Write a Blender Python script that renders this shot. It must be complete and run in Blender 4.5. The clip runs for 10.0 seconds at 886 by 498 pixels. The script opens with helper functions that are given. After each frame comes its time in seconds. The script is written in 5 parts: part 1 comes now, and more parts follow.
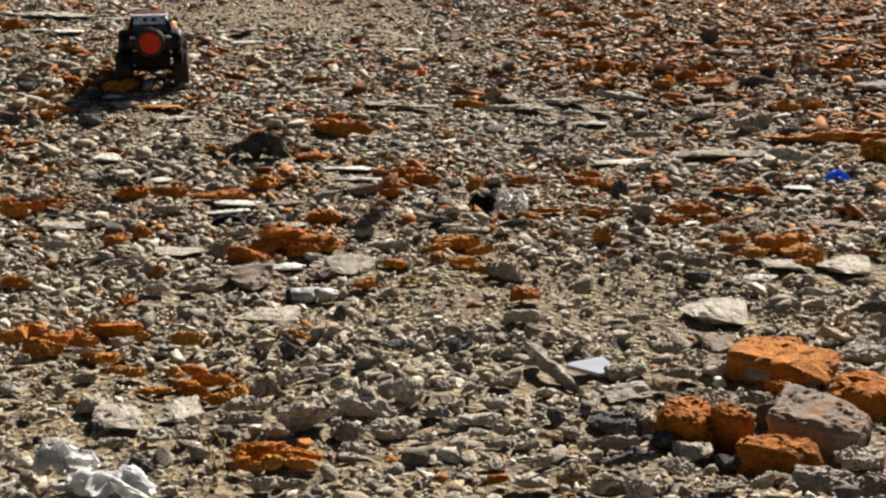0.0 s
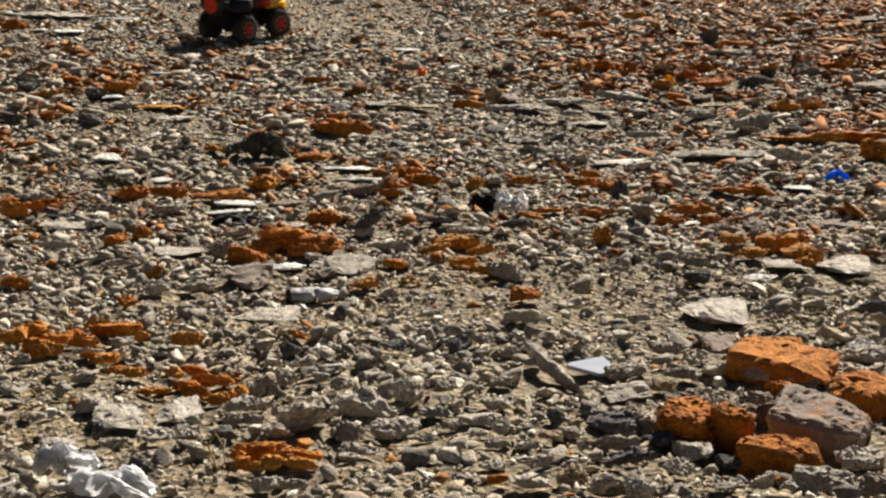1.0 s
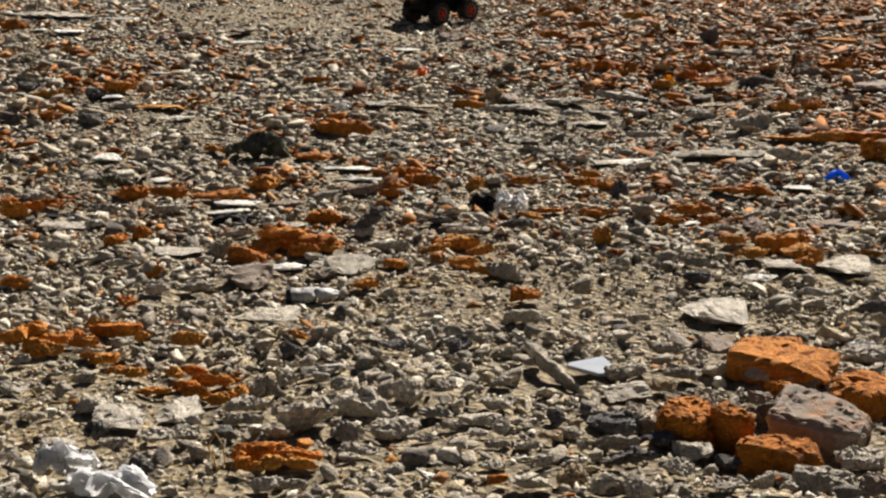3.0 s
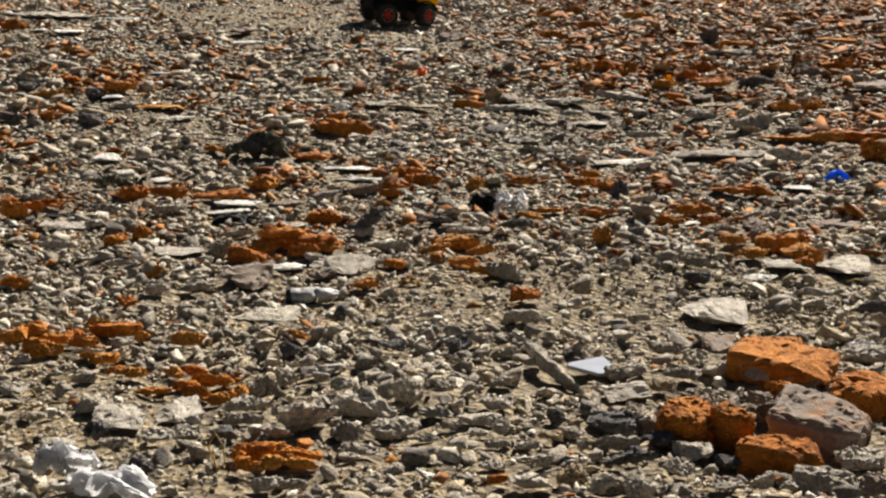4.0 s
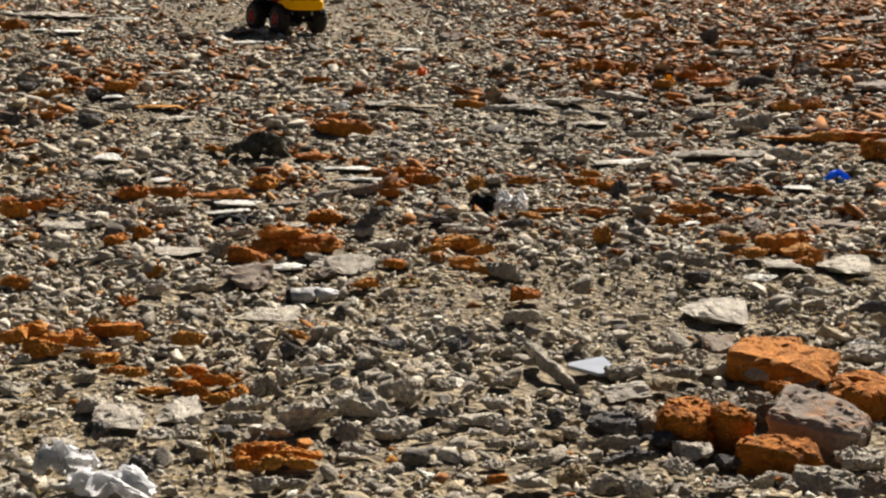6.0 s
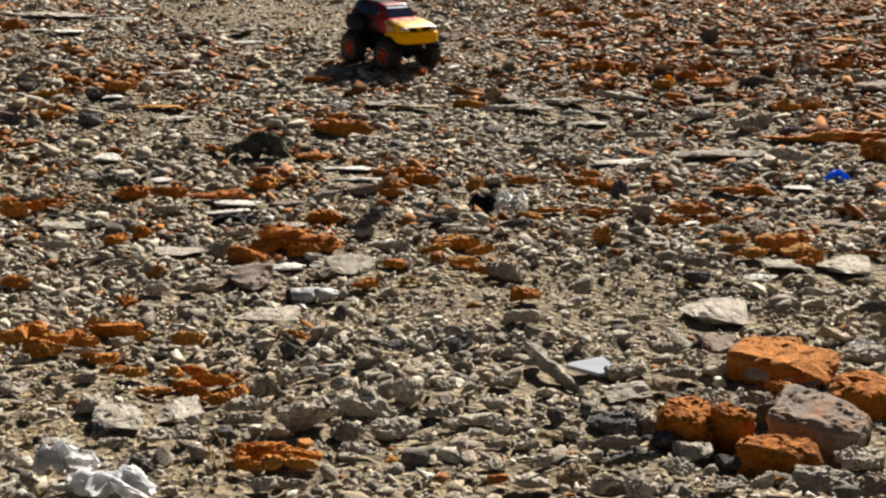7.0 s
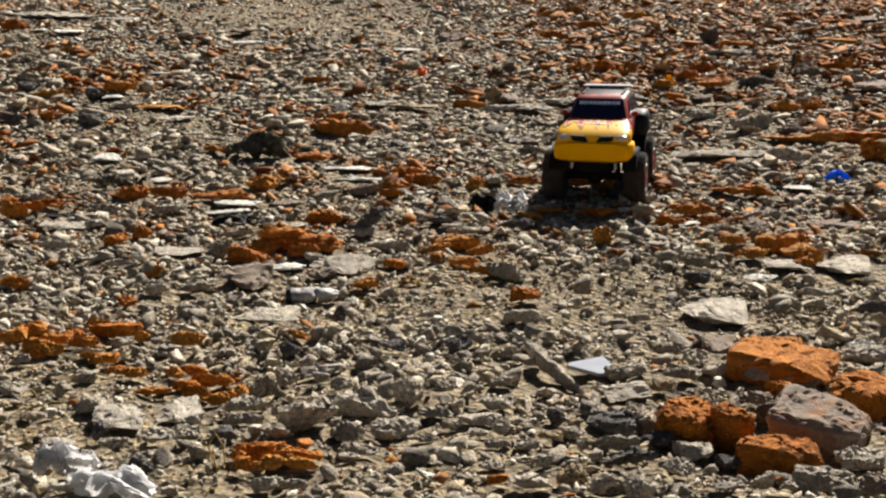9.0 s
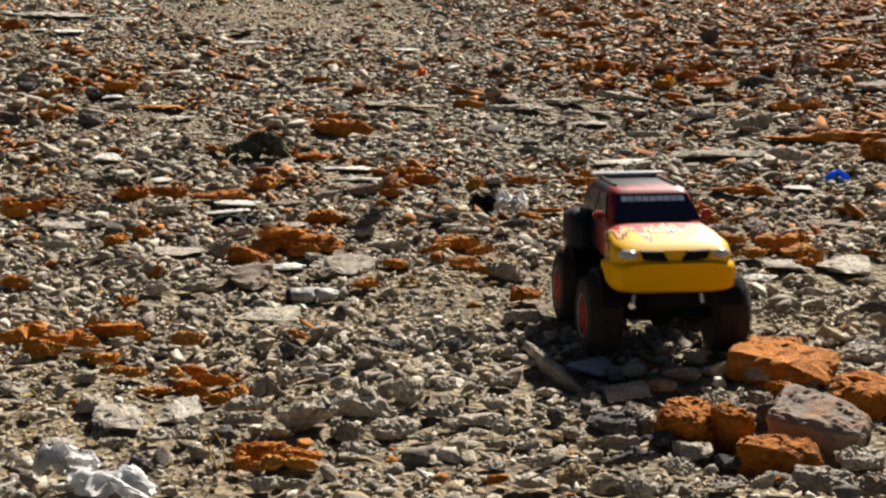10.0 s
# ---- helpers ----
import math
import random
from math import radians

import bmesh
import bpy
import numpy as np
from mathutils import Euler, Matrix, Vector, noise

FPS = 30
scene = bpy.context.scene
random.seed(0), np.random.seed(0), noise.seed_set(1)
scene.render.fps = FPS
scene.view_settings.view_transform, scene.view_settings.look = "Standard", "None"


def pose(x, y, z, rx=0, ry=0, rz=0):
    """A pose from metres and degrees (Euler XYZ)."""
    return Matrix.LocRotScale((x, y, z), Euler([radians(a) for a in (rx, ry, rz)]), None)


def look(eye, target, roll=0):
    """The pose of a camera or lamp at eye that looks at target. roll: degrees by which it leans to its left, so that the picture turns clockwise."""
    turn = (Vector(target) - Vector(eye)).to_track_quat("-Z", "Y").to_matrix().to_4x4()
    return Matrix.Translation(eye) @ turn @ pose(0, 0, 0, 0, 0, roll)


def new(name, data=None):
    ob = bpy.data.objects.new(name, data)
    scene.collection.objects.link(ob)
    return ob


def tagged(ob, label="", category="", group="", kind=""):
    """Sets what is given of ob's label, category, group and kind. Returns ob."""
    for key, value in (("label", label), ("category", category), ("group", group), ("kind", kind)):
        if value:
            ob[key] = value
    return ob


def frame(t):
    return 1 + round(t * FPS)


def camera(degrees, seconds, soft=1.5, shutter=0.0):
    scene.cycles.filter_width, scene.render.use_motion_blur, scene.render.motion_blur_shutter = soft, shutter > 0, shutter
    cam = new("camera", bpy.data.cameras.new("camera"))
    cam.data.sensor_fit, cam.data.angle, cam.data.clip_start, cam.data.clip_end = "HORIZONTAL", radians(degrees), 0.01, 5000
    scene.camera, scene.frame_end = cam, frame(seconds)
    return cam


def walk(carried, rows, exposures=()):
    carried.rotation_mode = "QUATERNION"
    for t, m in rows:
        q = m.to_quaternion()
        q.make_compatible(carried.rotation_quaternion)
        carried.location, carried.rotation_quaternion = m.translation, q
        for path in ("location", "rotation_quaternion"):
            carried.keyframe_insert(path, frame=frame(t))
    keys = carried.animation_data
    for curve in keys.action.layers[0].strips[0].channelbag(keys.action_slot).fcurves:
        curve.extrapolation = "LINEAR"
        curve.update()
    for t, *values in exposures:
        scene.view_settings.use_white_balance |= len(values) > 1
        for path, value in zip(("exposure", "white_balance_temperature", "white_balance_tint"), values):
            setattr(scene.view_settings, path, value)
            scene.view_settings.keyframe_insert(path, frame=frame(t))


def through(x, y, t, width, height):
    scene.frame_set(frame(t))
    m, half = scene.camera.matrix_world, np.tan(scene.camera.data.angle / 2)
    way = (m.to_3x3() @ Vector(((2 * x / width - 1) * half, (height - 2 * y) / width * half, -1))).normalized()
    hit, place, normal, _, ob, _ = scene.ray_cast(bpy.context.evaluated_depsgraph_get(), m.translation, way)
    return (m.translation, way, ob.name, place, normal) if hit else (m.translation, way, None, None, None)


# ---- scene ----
# ---- camera ----
cam = camera(38.5, 10.0, soft=2.2, shutter=0.4)
CAM_POSE = pose(0, 0, 0.76, 75, 0, 0)
walk(cam, [(0.0, CAM_POSE), (10.0, CAM_POSE)], exposures=[(0.0, 0.74, 6500, 12), (10.0, 0.74, 6500, 12)])

# ---- sun, sky, exposure ----
SUN_DIR = Vector((0.6, 1.36, 1.0)).normalized()       # towards the sun: behind the field, a little to one side
sun_data = bpy.data.lights.new("sun", "SUN")
sun_data.energy, sun_data.angle, sun_data.color = 6.0, radians(0.6), (1.0, 0.94, 0.84)
sun = new("sun", sun_data)
sun.matrix_world = look(SUN_DIR * 30, (0, 0, 0))
world = bpy.data.worlds.new("sky")
scene.world = world
world.use_nodes = True
sky = world.node_tree.nodes.new("ShaderNodeTexSky")
sky.sky_type, sky.sun_disc = "NISHITA", False
sky.sun_elevation = math.asin(SUN_DIR.z)
sky.sun_rotation = math.atan2(SUN_DIR.x, SUN_DIR.y)
world.node_tree.links.new(sky.outputs["Color"], world.node_tree.nodes["Background"].inputs["Color"])
world.node_tree.nodes["Background"].inputs["Strength"].default_value = 0.017


# ---- materials ----
def material(name, rough=0.9, metal=0.0, spec=0.3):
    m = bpy.data.materials.new(name)
    m.use_nodes = True
    b = m.node_tree.nodes["Principled BSDF"]
    b.inputs["Roughness"].default_value, b.inputs["Metallic"].default_value = rough, metal
    b.inputs["Specular IOR Level"].default_value = spec
    return m, m.node_tree, b


def node(nt, kind, links=(), **values):
    n = nt.nodes.new(kind)
    for key, value in values.items():
        n.inputs[key.replace("_", " ")].default_value = value
    for key, socket in links:
        nt.links.new(socket, n.inputs[key])
    return n


def ramp(nt, fac, stops, constant=False):
    n = nt.nodes.new("ShaderNodeValToRGB")
    n.color_ramp.interpolation = "CONSTANT" if constant else "LINEAR"
    e = n.color_ramp.elements
    while len(e) < len(stops):
        e.new(0.5)
    for k, (at, c) in zip(e, stops):
        k.position, k.color = at, (*c, 1)
    nt.links.new(fac, n.inputs["Fac"])
    return n.outputs["Color"]


def mixed(nt, kind, fac, a, b):
    n = nt.nodes.new("ShaderNodeMix")
    n.data_type, n.blend_type = "RGBA", kind
    for key, v in (("Factor", fac), ("A", a), ("B", b)):
        s = [i for i in n.inputs if i.name == key and (i.type == "RGBA" or key == "Factor" and i.type == "VALUE")][0]
        if isinstance(v, bpy.types.NodeSocket):
            nt.links.new(v, s)
        else:
            s.default_value = v if key == "Factor" else (*v, 1)
    return [o for o in n.outputs if o.type == "RGBA"][0]


def place_of(nt, world_space):
    if world_space:
        return nt.nodes.new("ShaderNodeNewGeometry").outputs["Position"]
    return nt.nodes.new("ShaderNodeTexCoord").outputs["Object"]


def mineral(name, stops, per="island", grain=260.0, blotch=34.0, dust=None, dust_at=(0.5, 0.7), bump=0.5, rough=0.92):
    """Stone, brick or plaster: a tone for each piece, blotches, grain, dust and a rough skin."""
    m, nt, b = material(name, rough)
    where = place_of(nt, per == "island")
    if per == "island":
        pick = nt.nodes.new("ShaderNodeNewGeometry").outputs["Random Per Island"]
    else:
        pick = nt.nodes.new("ShaderNodeObjectInfo").outputs["Random"]
    tone = ramp(nt, pick, stops)
    big = node(nt, "ShaderNodeTexNoise", [("Vector", where)], Scale=blotch, Detail=4.0, Roughness=0.6).outputs["Fac"]
    fine = node(nt, "ShaderNodeTexNoise", [("Vector", where)], Scale=grain, Detail=3.0, Roughness=0.7).outputs["Fac"]
    c = mixed(nt, "MULTIPLY", 1.0, tone, ramp(nt, big, [(0.3, (0.62, 0.6, 0.58)), (0.7, (1.25, 1.25, 1.22))]))
    c = mixed(nt, "MULTIPLY", 1.0, c, ramp(nt, fine, [(0.3, (0.66, 0.65, 0.63)), (0.68, (1.22, 1.22, 1.2))]))
    if dust:
        spread = node(nt, "ShaderNodeTexNoise", [("Vector", where)], Scale=blotch * 0.7, Detail=5.0, Roughness=0.65).outputs["Fac"]
        mask = ramp(nt, spread, [(dust_at[0], (0, 0, 0)), (dust_at[1], (0.85, 0.85, 0.85))])
        c = mixed(nt, "MIX", mask, c, dust)
    nt.links.new(c, b.inputs["Base Color"])
    h = node(nt, "ShaderNodeMath", [(0, big), (1, fine)])
    bm_ = node(nt, "ShaderNodeBump", [("Height", h.outputs[0])], Strength=bump, Distance=0.006)
    nt.links.new(bm_.outputs["Normal"], b.inputs["Normal"])
    return m


def plain(name, color, rough=0.6, metal=0.0, spec=0.4, mottle=0.25, scale=60.0, bump=0.1, glossy=0.0, through=0.0):
    m, nt, b = material(name, rough, metal, spec)
    where = place_of(nt, False)
    n = node(nt, "ShaderNodeTexNoise", [("Vector", where)], Scale=scale, Detail=4.0, Roughness=0.65).outputs["Fac"]
    lo, hi = 1 - mottle, 1 + mottle
    c = mixed(nt, "MULTIPLY", 1.0, color, ramp(nt, n, [(0.3, (lo, lo, lo)), (0.7, (hi, hi, hi))]))
    nt.links.new(c, b.inputs["Base Color"])
    if through:          # thin film lets light through
        film_ = node(nt, "ShaderNodeBsdfTranslucent", [("Color", c)])
        both = node(nt, "ShaderNodeMixShader", [(1, b.outputs[0]), (2, film_.outputs[0])], Fac=through)
        nt.links.new(both.outputs[0], nt.nodes["Material Output"].inputs["Surface"])
    if glossy:
        b.inputs["Coat Weight"].default_value, b.inputs["Coat Roughness"].default_value = glossy, 0.08
    if bump:
        k = node(nt, "ShaderNodeBump", [("Height", n)], Strength=bump, Distance=0.004)
        nt.links.new(k.outputs["Normal"], b.inputs["Normal"])
    return m


GREYS = [(0.0, (0.16, 0.142, 0.125)), (0.1, (0.3, 0.266, 0.222)), (0.42, (0.46, 0.405, 0.332)), (0.68, (0.585, 0.515, 0.42)),
         (0.8, (0.53, 0.425, 0.275)), (0.9, (0.72, 0.645, 0.525)), (1.0, (0.82, 0.81, 0.72))]
ORANGES = [(0.0, (0.18, 0.064, 0.016)), (0.3, (0.3, 0.108, 0.018)), (0.7, (0.4, 0.155, 0.026)), (1.0, (0.38, 0.2, 0.07))]
M_GRAVEL = mineral("gravel", GREYS, "island", grain=300.0, blotch=60.0, bump=0.95)
M_BRICKBITS = mineral("brick_bits", ORANGES, "island", dust=(0.34, 0.27, 0.17), dust_at=(0.6, 0.78))
M_STONE = mineral("concrete_stone", [(0.0, (0.36, 0.32, 0.265)), (0.5, (0.49, 0.438, 0.366)), (1.0, (0.6, 0.54, 0.452))], "object", dust=(0.22, 0.2, 0.165), bump=0.8)
M_PALE = mineral("pale_concrete", [(0.0, (0.433, 0.39, 0.332)), (1.0, (0.577, 0.525, 0.450))], "object", dust=(0.26, 0.235, 0.195), dust_at=(0.52, 0.7), bump=0.7)
M_DARK = mineral("dark_stone", [(0.0, (0.093, 0.085, 0.084)), (1.0, (0.165, 0.155, 0.148))], "object", dust=(0.24, 0.225, 0.2), dust_at=(0.58, 0.75))
M_TAN = mineral("tan_stone", [(0.0, (0.33, 0.25, 0.15)), (1.0, (0.42, 0.33, 0.21))], "object", dust=(0.28, 0.26, 0.22))
M_BRICK = mineral("red_orange_brick", [(0.0, (0.46, 0.155, 0.014)), (0.5, (0.5, 0.175, 0.018)), (1.0, (0.54, 0.2, 0.026))], "object",
                  dust=(0.3, 0.22, 0.14), dust_at=(0.6, 0.8), bump=0.9)
M_BRICK_BIT = mineral("bright_brick_fragment", [(0.0, (0.46, 0.145, 0.016)), (0.5, (0.58, 0.215, 0.026)), (1.0, (0.62, 0.28, 0.05))], "object",
                      dust=(0.34, 0.27, 0.18), dust_at=(0.6, 0.78), bump=0.8)
M_DUSTY_BRICK = mineral("mortar_covered_brick", [(0.0, (0.36, 0.145, 0.045)), (1.0, (0.42, 0.19, 0.07))], "object",
                        dust=(0.235, 0.21, 0.175), dust_at=(0.28, 0.46), bump=0.7)
M_WHITE = plain("white_glazed_tile", (0.34, 0.365, 0.41), 0.85, spec=0.08, mottle=0.08, scale=30, bump=0.03)
M_CREAM = plain("cream_glazed_tile", (0.62, 0.595, 0.53), 0.85, spec=0.1, mottle=0.25, scale=45, bump=0.1)
M_BAG = plain("white_plastic_film", (0.86, 0.86, 0.86), 0.42, mottle=0.1, scale=50, bump=0.25, through=0.45)
M_BLACK = plain("black_rubber", (0.025, 0.025, 0.026), 0.75, mottle=0.4, scale=40, bump=0.3)
M_RAG = plain("dark_rag", (0.16, 0.155, 0.11), 0.95, mottle=0.5, scale=60, bump=0.5)
M_BLUE = plain("blue_plastic_film", (0.04, 0.36, 0.95), 0.4, mottle=0.2, through=0.55)
M_YELLOW = plain("yellow_plastic_film", (0.9, 0.6, 0.015), 0.4, mottle=0.2, through=0.4)
M_ORANGE_FILM = plain("orange_plastic_film", (0.9, 0.3, 0.02), 0.4, mottle=0.2, through=0.4)
M_STRAW = plain("dry_straw", (0.42, 0.29, 0.1), 0.8, mottle=0.3, scale=200)
M_TWIG = plain("grey_twig", (0.07, 0.055, 0.045), 0.9, mottle=0.4, scale=120)
M_PALE_TWIG = plain("bleached_twig", (0.55, 0.5, 0.42), 0.8, mottle=0.2, scale=120)
M_BOTTLE = plain("dusty_clear_plastic", (0.4, 0.39, 0.37), 0.5, mottle=0.5, scale=35, bump=0.2)


def ground_material():
    m, nt, b = material("dusty_soil", 0.95)
    where = place_of(nt, True)
    wide = node(nt, "ShaderNodeTexNoise", [("Vector", where)], Scale=1.7, Detail=5.0, Roughness=0.6).outputs["Fac"]
    mid = node(nt, "ShaderNodeTexNoise", [("Vector", where)], Scale=42.0, Detail=6.0, Roughness=0.7).outputs["Fac"]
    grit = node(nt, "ShaderNodeTexVoronoi", [("Vector", where)], Scale=150.0)
    c = ramp(nt, wide, [(0.3, (0.19, 0.157, 0.107)), (0.5, (0.245, 0.2, 0.13)), (0.72, (0.3, 0.243, 0.153))])
    crumb = node(nt, "ShaderNodeTexVoronoi", [("Vector", where)], Scale=62.0)
    c = mixed(nt, "MULTIPLY", 1.0, c, ramp(nt, crumb.outputs["Color"], [(0.1, (0.55, 0.54, 0.53)), (0.5, (1.0, 1.0, 1.0)), (0.9, (1.4, 1.38, 1.36))]))
    c = mixed(nt, "MULTIPLY", 1.0, c, ramp(nt, mid, [(0.32, (0.55, 0.54, 0.52)), (0.68, (1.3, 1.28, 1.24))]))
    speck = ramp(nt, grit.outputs["Color"], [(0.0, (0.6, 0.58, 0.55)), (0.6, (1.0, 1.0, 1.0)), (1.0, (1.35, 1.33, 1.3))])
    c = mixed(nt, "MULTIPLY", 1.0, c, speck)
    nt.links.new(c, b.inputs["Base Color"])
    h = node(nt, "ShaderNodeMath", [(0, mid), (1, crumb.outputs["Distance"])])
    k = node(nt, "ShaderNodeBump", [("Height", h.outputs[0])], Strength=1.0, Distance=0.012)
    nt.links.new(k.outputs["Normal"], b.inputs["Normal"])
    return m


M_SOIL = ground_material()


# ---- ground ----
def base_z(y):
    y = np.clip(y, 1.2, 8.2)
    return -0.0035 * y ** 3 + 0.0603 * y ** 2 - 0.2761 * y + 0.339


WAVES = [(random.uniform(0, 6.28), random.uniform(0, 6.28), w, a) for w, a in
         ((1.1, 0.006), (0.8, 0.006), (0.5, 0.005), (0.37, 0.004), (0.27, 0.004), (0.19, 0.003), (0.13, 0.002), (0.1, 0.002))]


RISES = [(0.62, 4.6, 0.55, 0.6, -0.045), (-1.27, 5.35, 0.5, 0.45, 0.035), (0.0, 7.7, 0.9, 1.1, -0.11)]        # two dips and a low mound: x, y, radii, height


def ground_z(x, y):
    """Height of the soil: a gentle hollow that rises towards the far side, with small humps."""
    z = base_z(y)
    for px, py, rx, ry, a in RISES:
        z = z + a * np.exp(-((x - px) / rx) ** 2 - ((y - py) / ry) ** 2)
    for ang, ph, w, a in WAVES:
        z = z + a * np.sin((x * math.cos(ang) + y * math.sin(ang)) * 6.283 / w + ph) * np.sin((y * math.cos(ang) - x * math.sin(ang)) * 4.1 / w + 2 * ph)
    return z


def mesh_from(name, verts, faces, mat, smooth=False):
    """A mesh from numpy corners and triangles or quads."""
    me = bpy.data.meshes.new(name)
    faces = np.asarray(faces, dtype=np.int32)
    k = faces.shape[1]
    me.vertices.add(len(verts))
    me.vertices.foreach_set("co", np.asarray(verts, dtype=np.float32).ravel())
    me.loops.add(faces.size)
    me.loops.foreach_set("vertex_index", faces.ravel())
    me.polygons.add(len(faces))
    me.polygons.foreach_set("loop_start", np.arange(0, faces.size, k, dtype=np.int32))
    me.polygons.foreach_set("loop_total", np.full(len(faces), k, dtype=np.int32))
    if smooth:
        me.polygons.foreach_set("use_smooth", np.ones(len(faces), dtype=bool))
    me.update(calc_edges=True)
    me.materials.append(mat)
    return me


def build_ground():
    far = np.geomspace(0.4, 900, 16)
    xs = np.concatenate([-3.8 - far[::-1], np.arange(-3.8, 3.81, 0.022), 3.8 + far])
    ys = np.concatenate([0.9 - far[::-1], np.arange(0.9, 9.4, 0.026), 9.4 + far])
    gx, gy = np.meshgrid(xs, ys)
    z = ground_z(gx, gy)
    rough = np.random.default_rng(5).normal(0, 0.0025, gx.shape) * ((np.abs(gx) < 3.8) & (gy > 0.9) & (gy < 9.4))
    verts = np.stack([gx, gy, z + rough], -1).reshape(-1, 3)
    w, hgt = len(xs), len(ys)
    i = (np.arange(hgt - 1)[:, None] * w + np.arange(w - 1)[None]).ravel()
    faces = np.stack([i, i + 1, i + w + 1, i + w], -1)
    ob = new("ground", mesh_from("ground", verts, faces, M_SOIL, True))
    tagged(ob, "dusty grey-tan soil of a demolition site under rubble", "ground", kind="structure")


build_ground()


# ---- rock shapes ----
def smooth01(v, a, b):
    t = np.clip((v - a) / (b - a), 0, 1)
    return t * t * (3 - 2 * t)


def hull_shape(rng, points=14, boxy=0.5):
    """Corners and triangles of an angular lump about one unit wide."""
    bm = bmesh.new()
    for _ in range(points):
        v = rng.normal(size=3)
        v /= np.linalg.norm(v)
        cube = v / np.abs(v).max()
        bm.verts.new(((1 - boxy) * v + boxy * cube * 0.85) * 0.5 * rng.uniform(0.82, 1.05))
    bmesh.ops.convex_hull(bm, input=bm.verts)
    loose_ = [v for v in bm.verts if not v.link_faces]
    bmesh.ops.delete(bm, geom=loose_, context="VERTS")
    bmesh.ops.triangulate(bm, faces=bm.faces)
    bm.verts.index_update()
    out = np.array([v.co[:] for v in bm.verts]), np.array([[v.index for v in f.verts] for f in bm.faces])
    bm.free()
    return out


SHAPES = [hull_shape(np.random.default_rng(100 + k), 7 + k % 6, 0.4 + 0.08 * (k % 8)) for k in range(48)]


def lump_shape(rng, fineness=2):
    """Corners and triangles of a knobbly lump about one unit wide."""
    bm = bmesh.new()
    bmesh.ops.create_icosphere(bm, subdivisions=fineness, radius=0.5)
    off = Vector(rng.uniform(0, 80, 3))
    cuts = [(Vector(rng.normal(size=3)).normalized(), rng.uniform(0.15, 0.34)) for _ in range(13)]
    for v in bm.verts:
        for n_, d_ in cuts:         # flattened breaks
            k = v.co.dot(n_) - d_
            if k > 0:
                v.co -= n_ * k
        v.co *= 1 + 0.16 * noise.noise(v.co * 3 + off) + 0.2 * noise.noise(v.co * 8 + off)
    bm.verts.index_update()
    out = np.array([v.co[:] for v in bm.verts]) * 1.25, np.array([[v.index for v in f.verts] for f in bm.faces])
    bm.free()
    return out


LUMPS = [lump_shape(np.random.default_rng(300 + k)) for k in range(28)]
PEBBLES = [lump_shape(np.random.default_rng(500 + k), 1) for k in range(40)]


def scatter(name, mat, xs, ys, sizes, flat, sink, rng, label, category):
    """Many lumps joined in one mesh."""
    n = len(xs)
    shapes = SHAPES + LUMPS + PEBBLES
    chance = rng.uniform(0, 1, n)
    middle = (ys > 1.0) & (np.abs(xs) < 0.42 * ys + 0.5)
    fine = middle & (ys < 2.7) & (sizes > 0.024) & (chance < 0.75)
    pick = np.where(fine, len(SHAPES) + rng.integers(0, len(LUMPS), n), rng.integers(0, len(SHAPES), n))
    pebble = middle & ~fine & (sizes > 0.016) & (ys < 4.5) & (chance < 0.5)
    pick = np.where(pebble, len(SHAPES) + len(LUMPS) + rng.integers(0, len(PEBBLES), n), pick)
    rz = rng.uniform(0, 6.283, n)
    tx, ty = rng.normal(0, 0.26, n), rng.normal(0, 0.26, n)
    sx, sy = sizes * rng.uniform(0.85, 1.3, n), sizes * rng.uniform(0.65, 1.05, n)
    sz = sizes * rng.uniform(flat[0], flat[1], n) * (1.12 - 0.44 * smooth01(ys, 2.6, 4.4))
    z0 = ground_z(xs, ys) + sz * (0.5 - sink) + rng.uniform(0, 0.35, n) * sz
    all_v, all_f, base = [], [], 0
    for k, (pv, pf) in enumerate(shapes):
        i = np.nonzero(pick == k)[0]
        if not len(i):
            continue
        v = pv[None] * np.stack([sx[i], sy[i], sz[i]], -1)[:, None]
        z = v[..., 2] + v[..., 0] * tx[i][:, None] + v[..., 1] * ty[i][:, None]
        c, s = np.cos(rz[i])[:, None], np.sin(rz[i])[:, None]
        x = c * v[..., 0] - s * v[..., 1] + xs[i][:, None]
        y = s * v[..., 0] + c * v[..., 1] + ys[i][:, None]
        all_v.append(np.stack([x, y, z + z0[i][:, None]], -1).reshape(-1, 3))
        all_f.append((pf[None] + (np.arange(len(i)) * len(pv))[:, None, None] + base).reshape(-1, 3))
        base += len(i) * len(pv)
    ob = new(name, mesh_from(name, np.concatenate(all_v), np.concatenate(all_f), mat))
    return tagged(ob, label, category, kind="stuff")


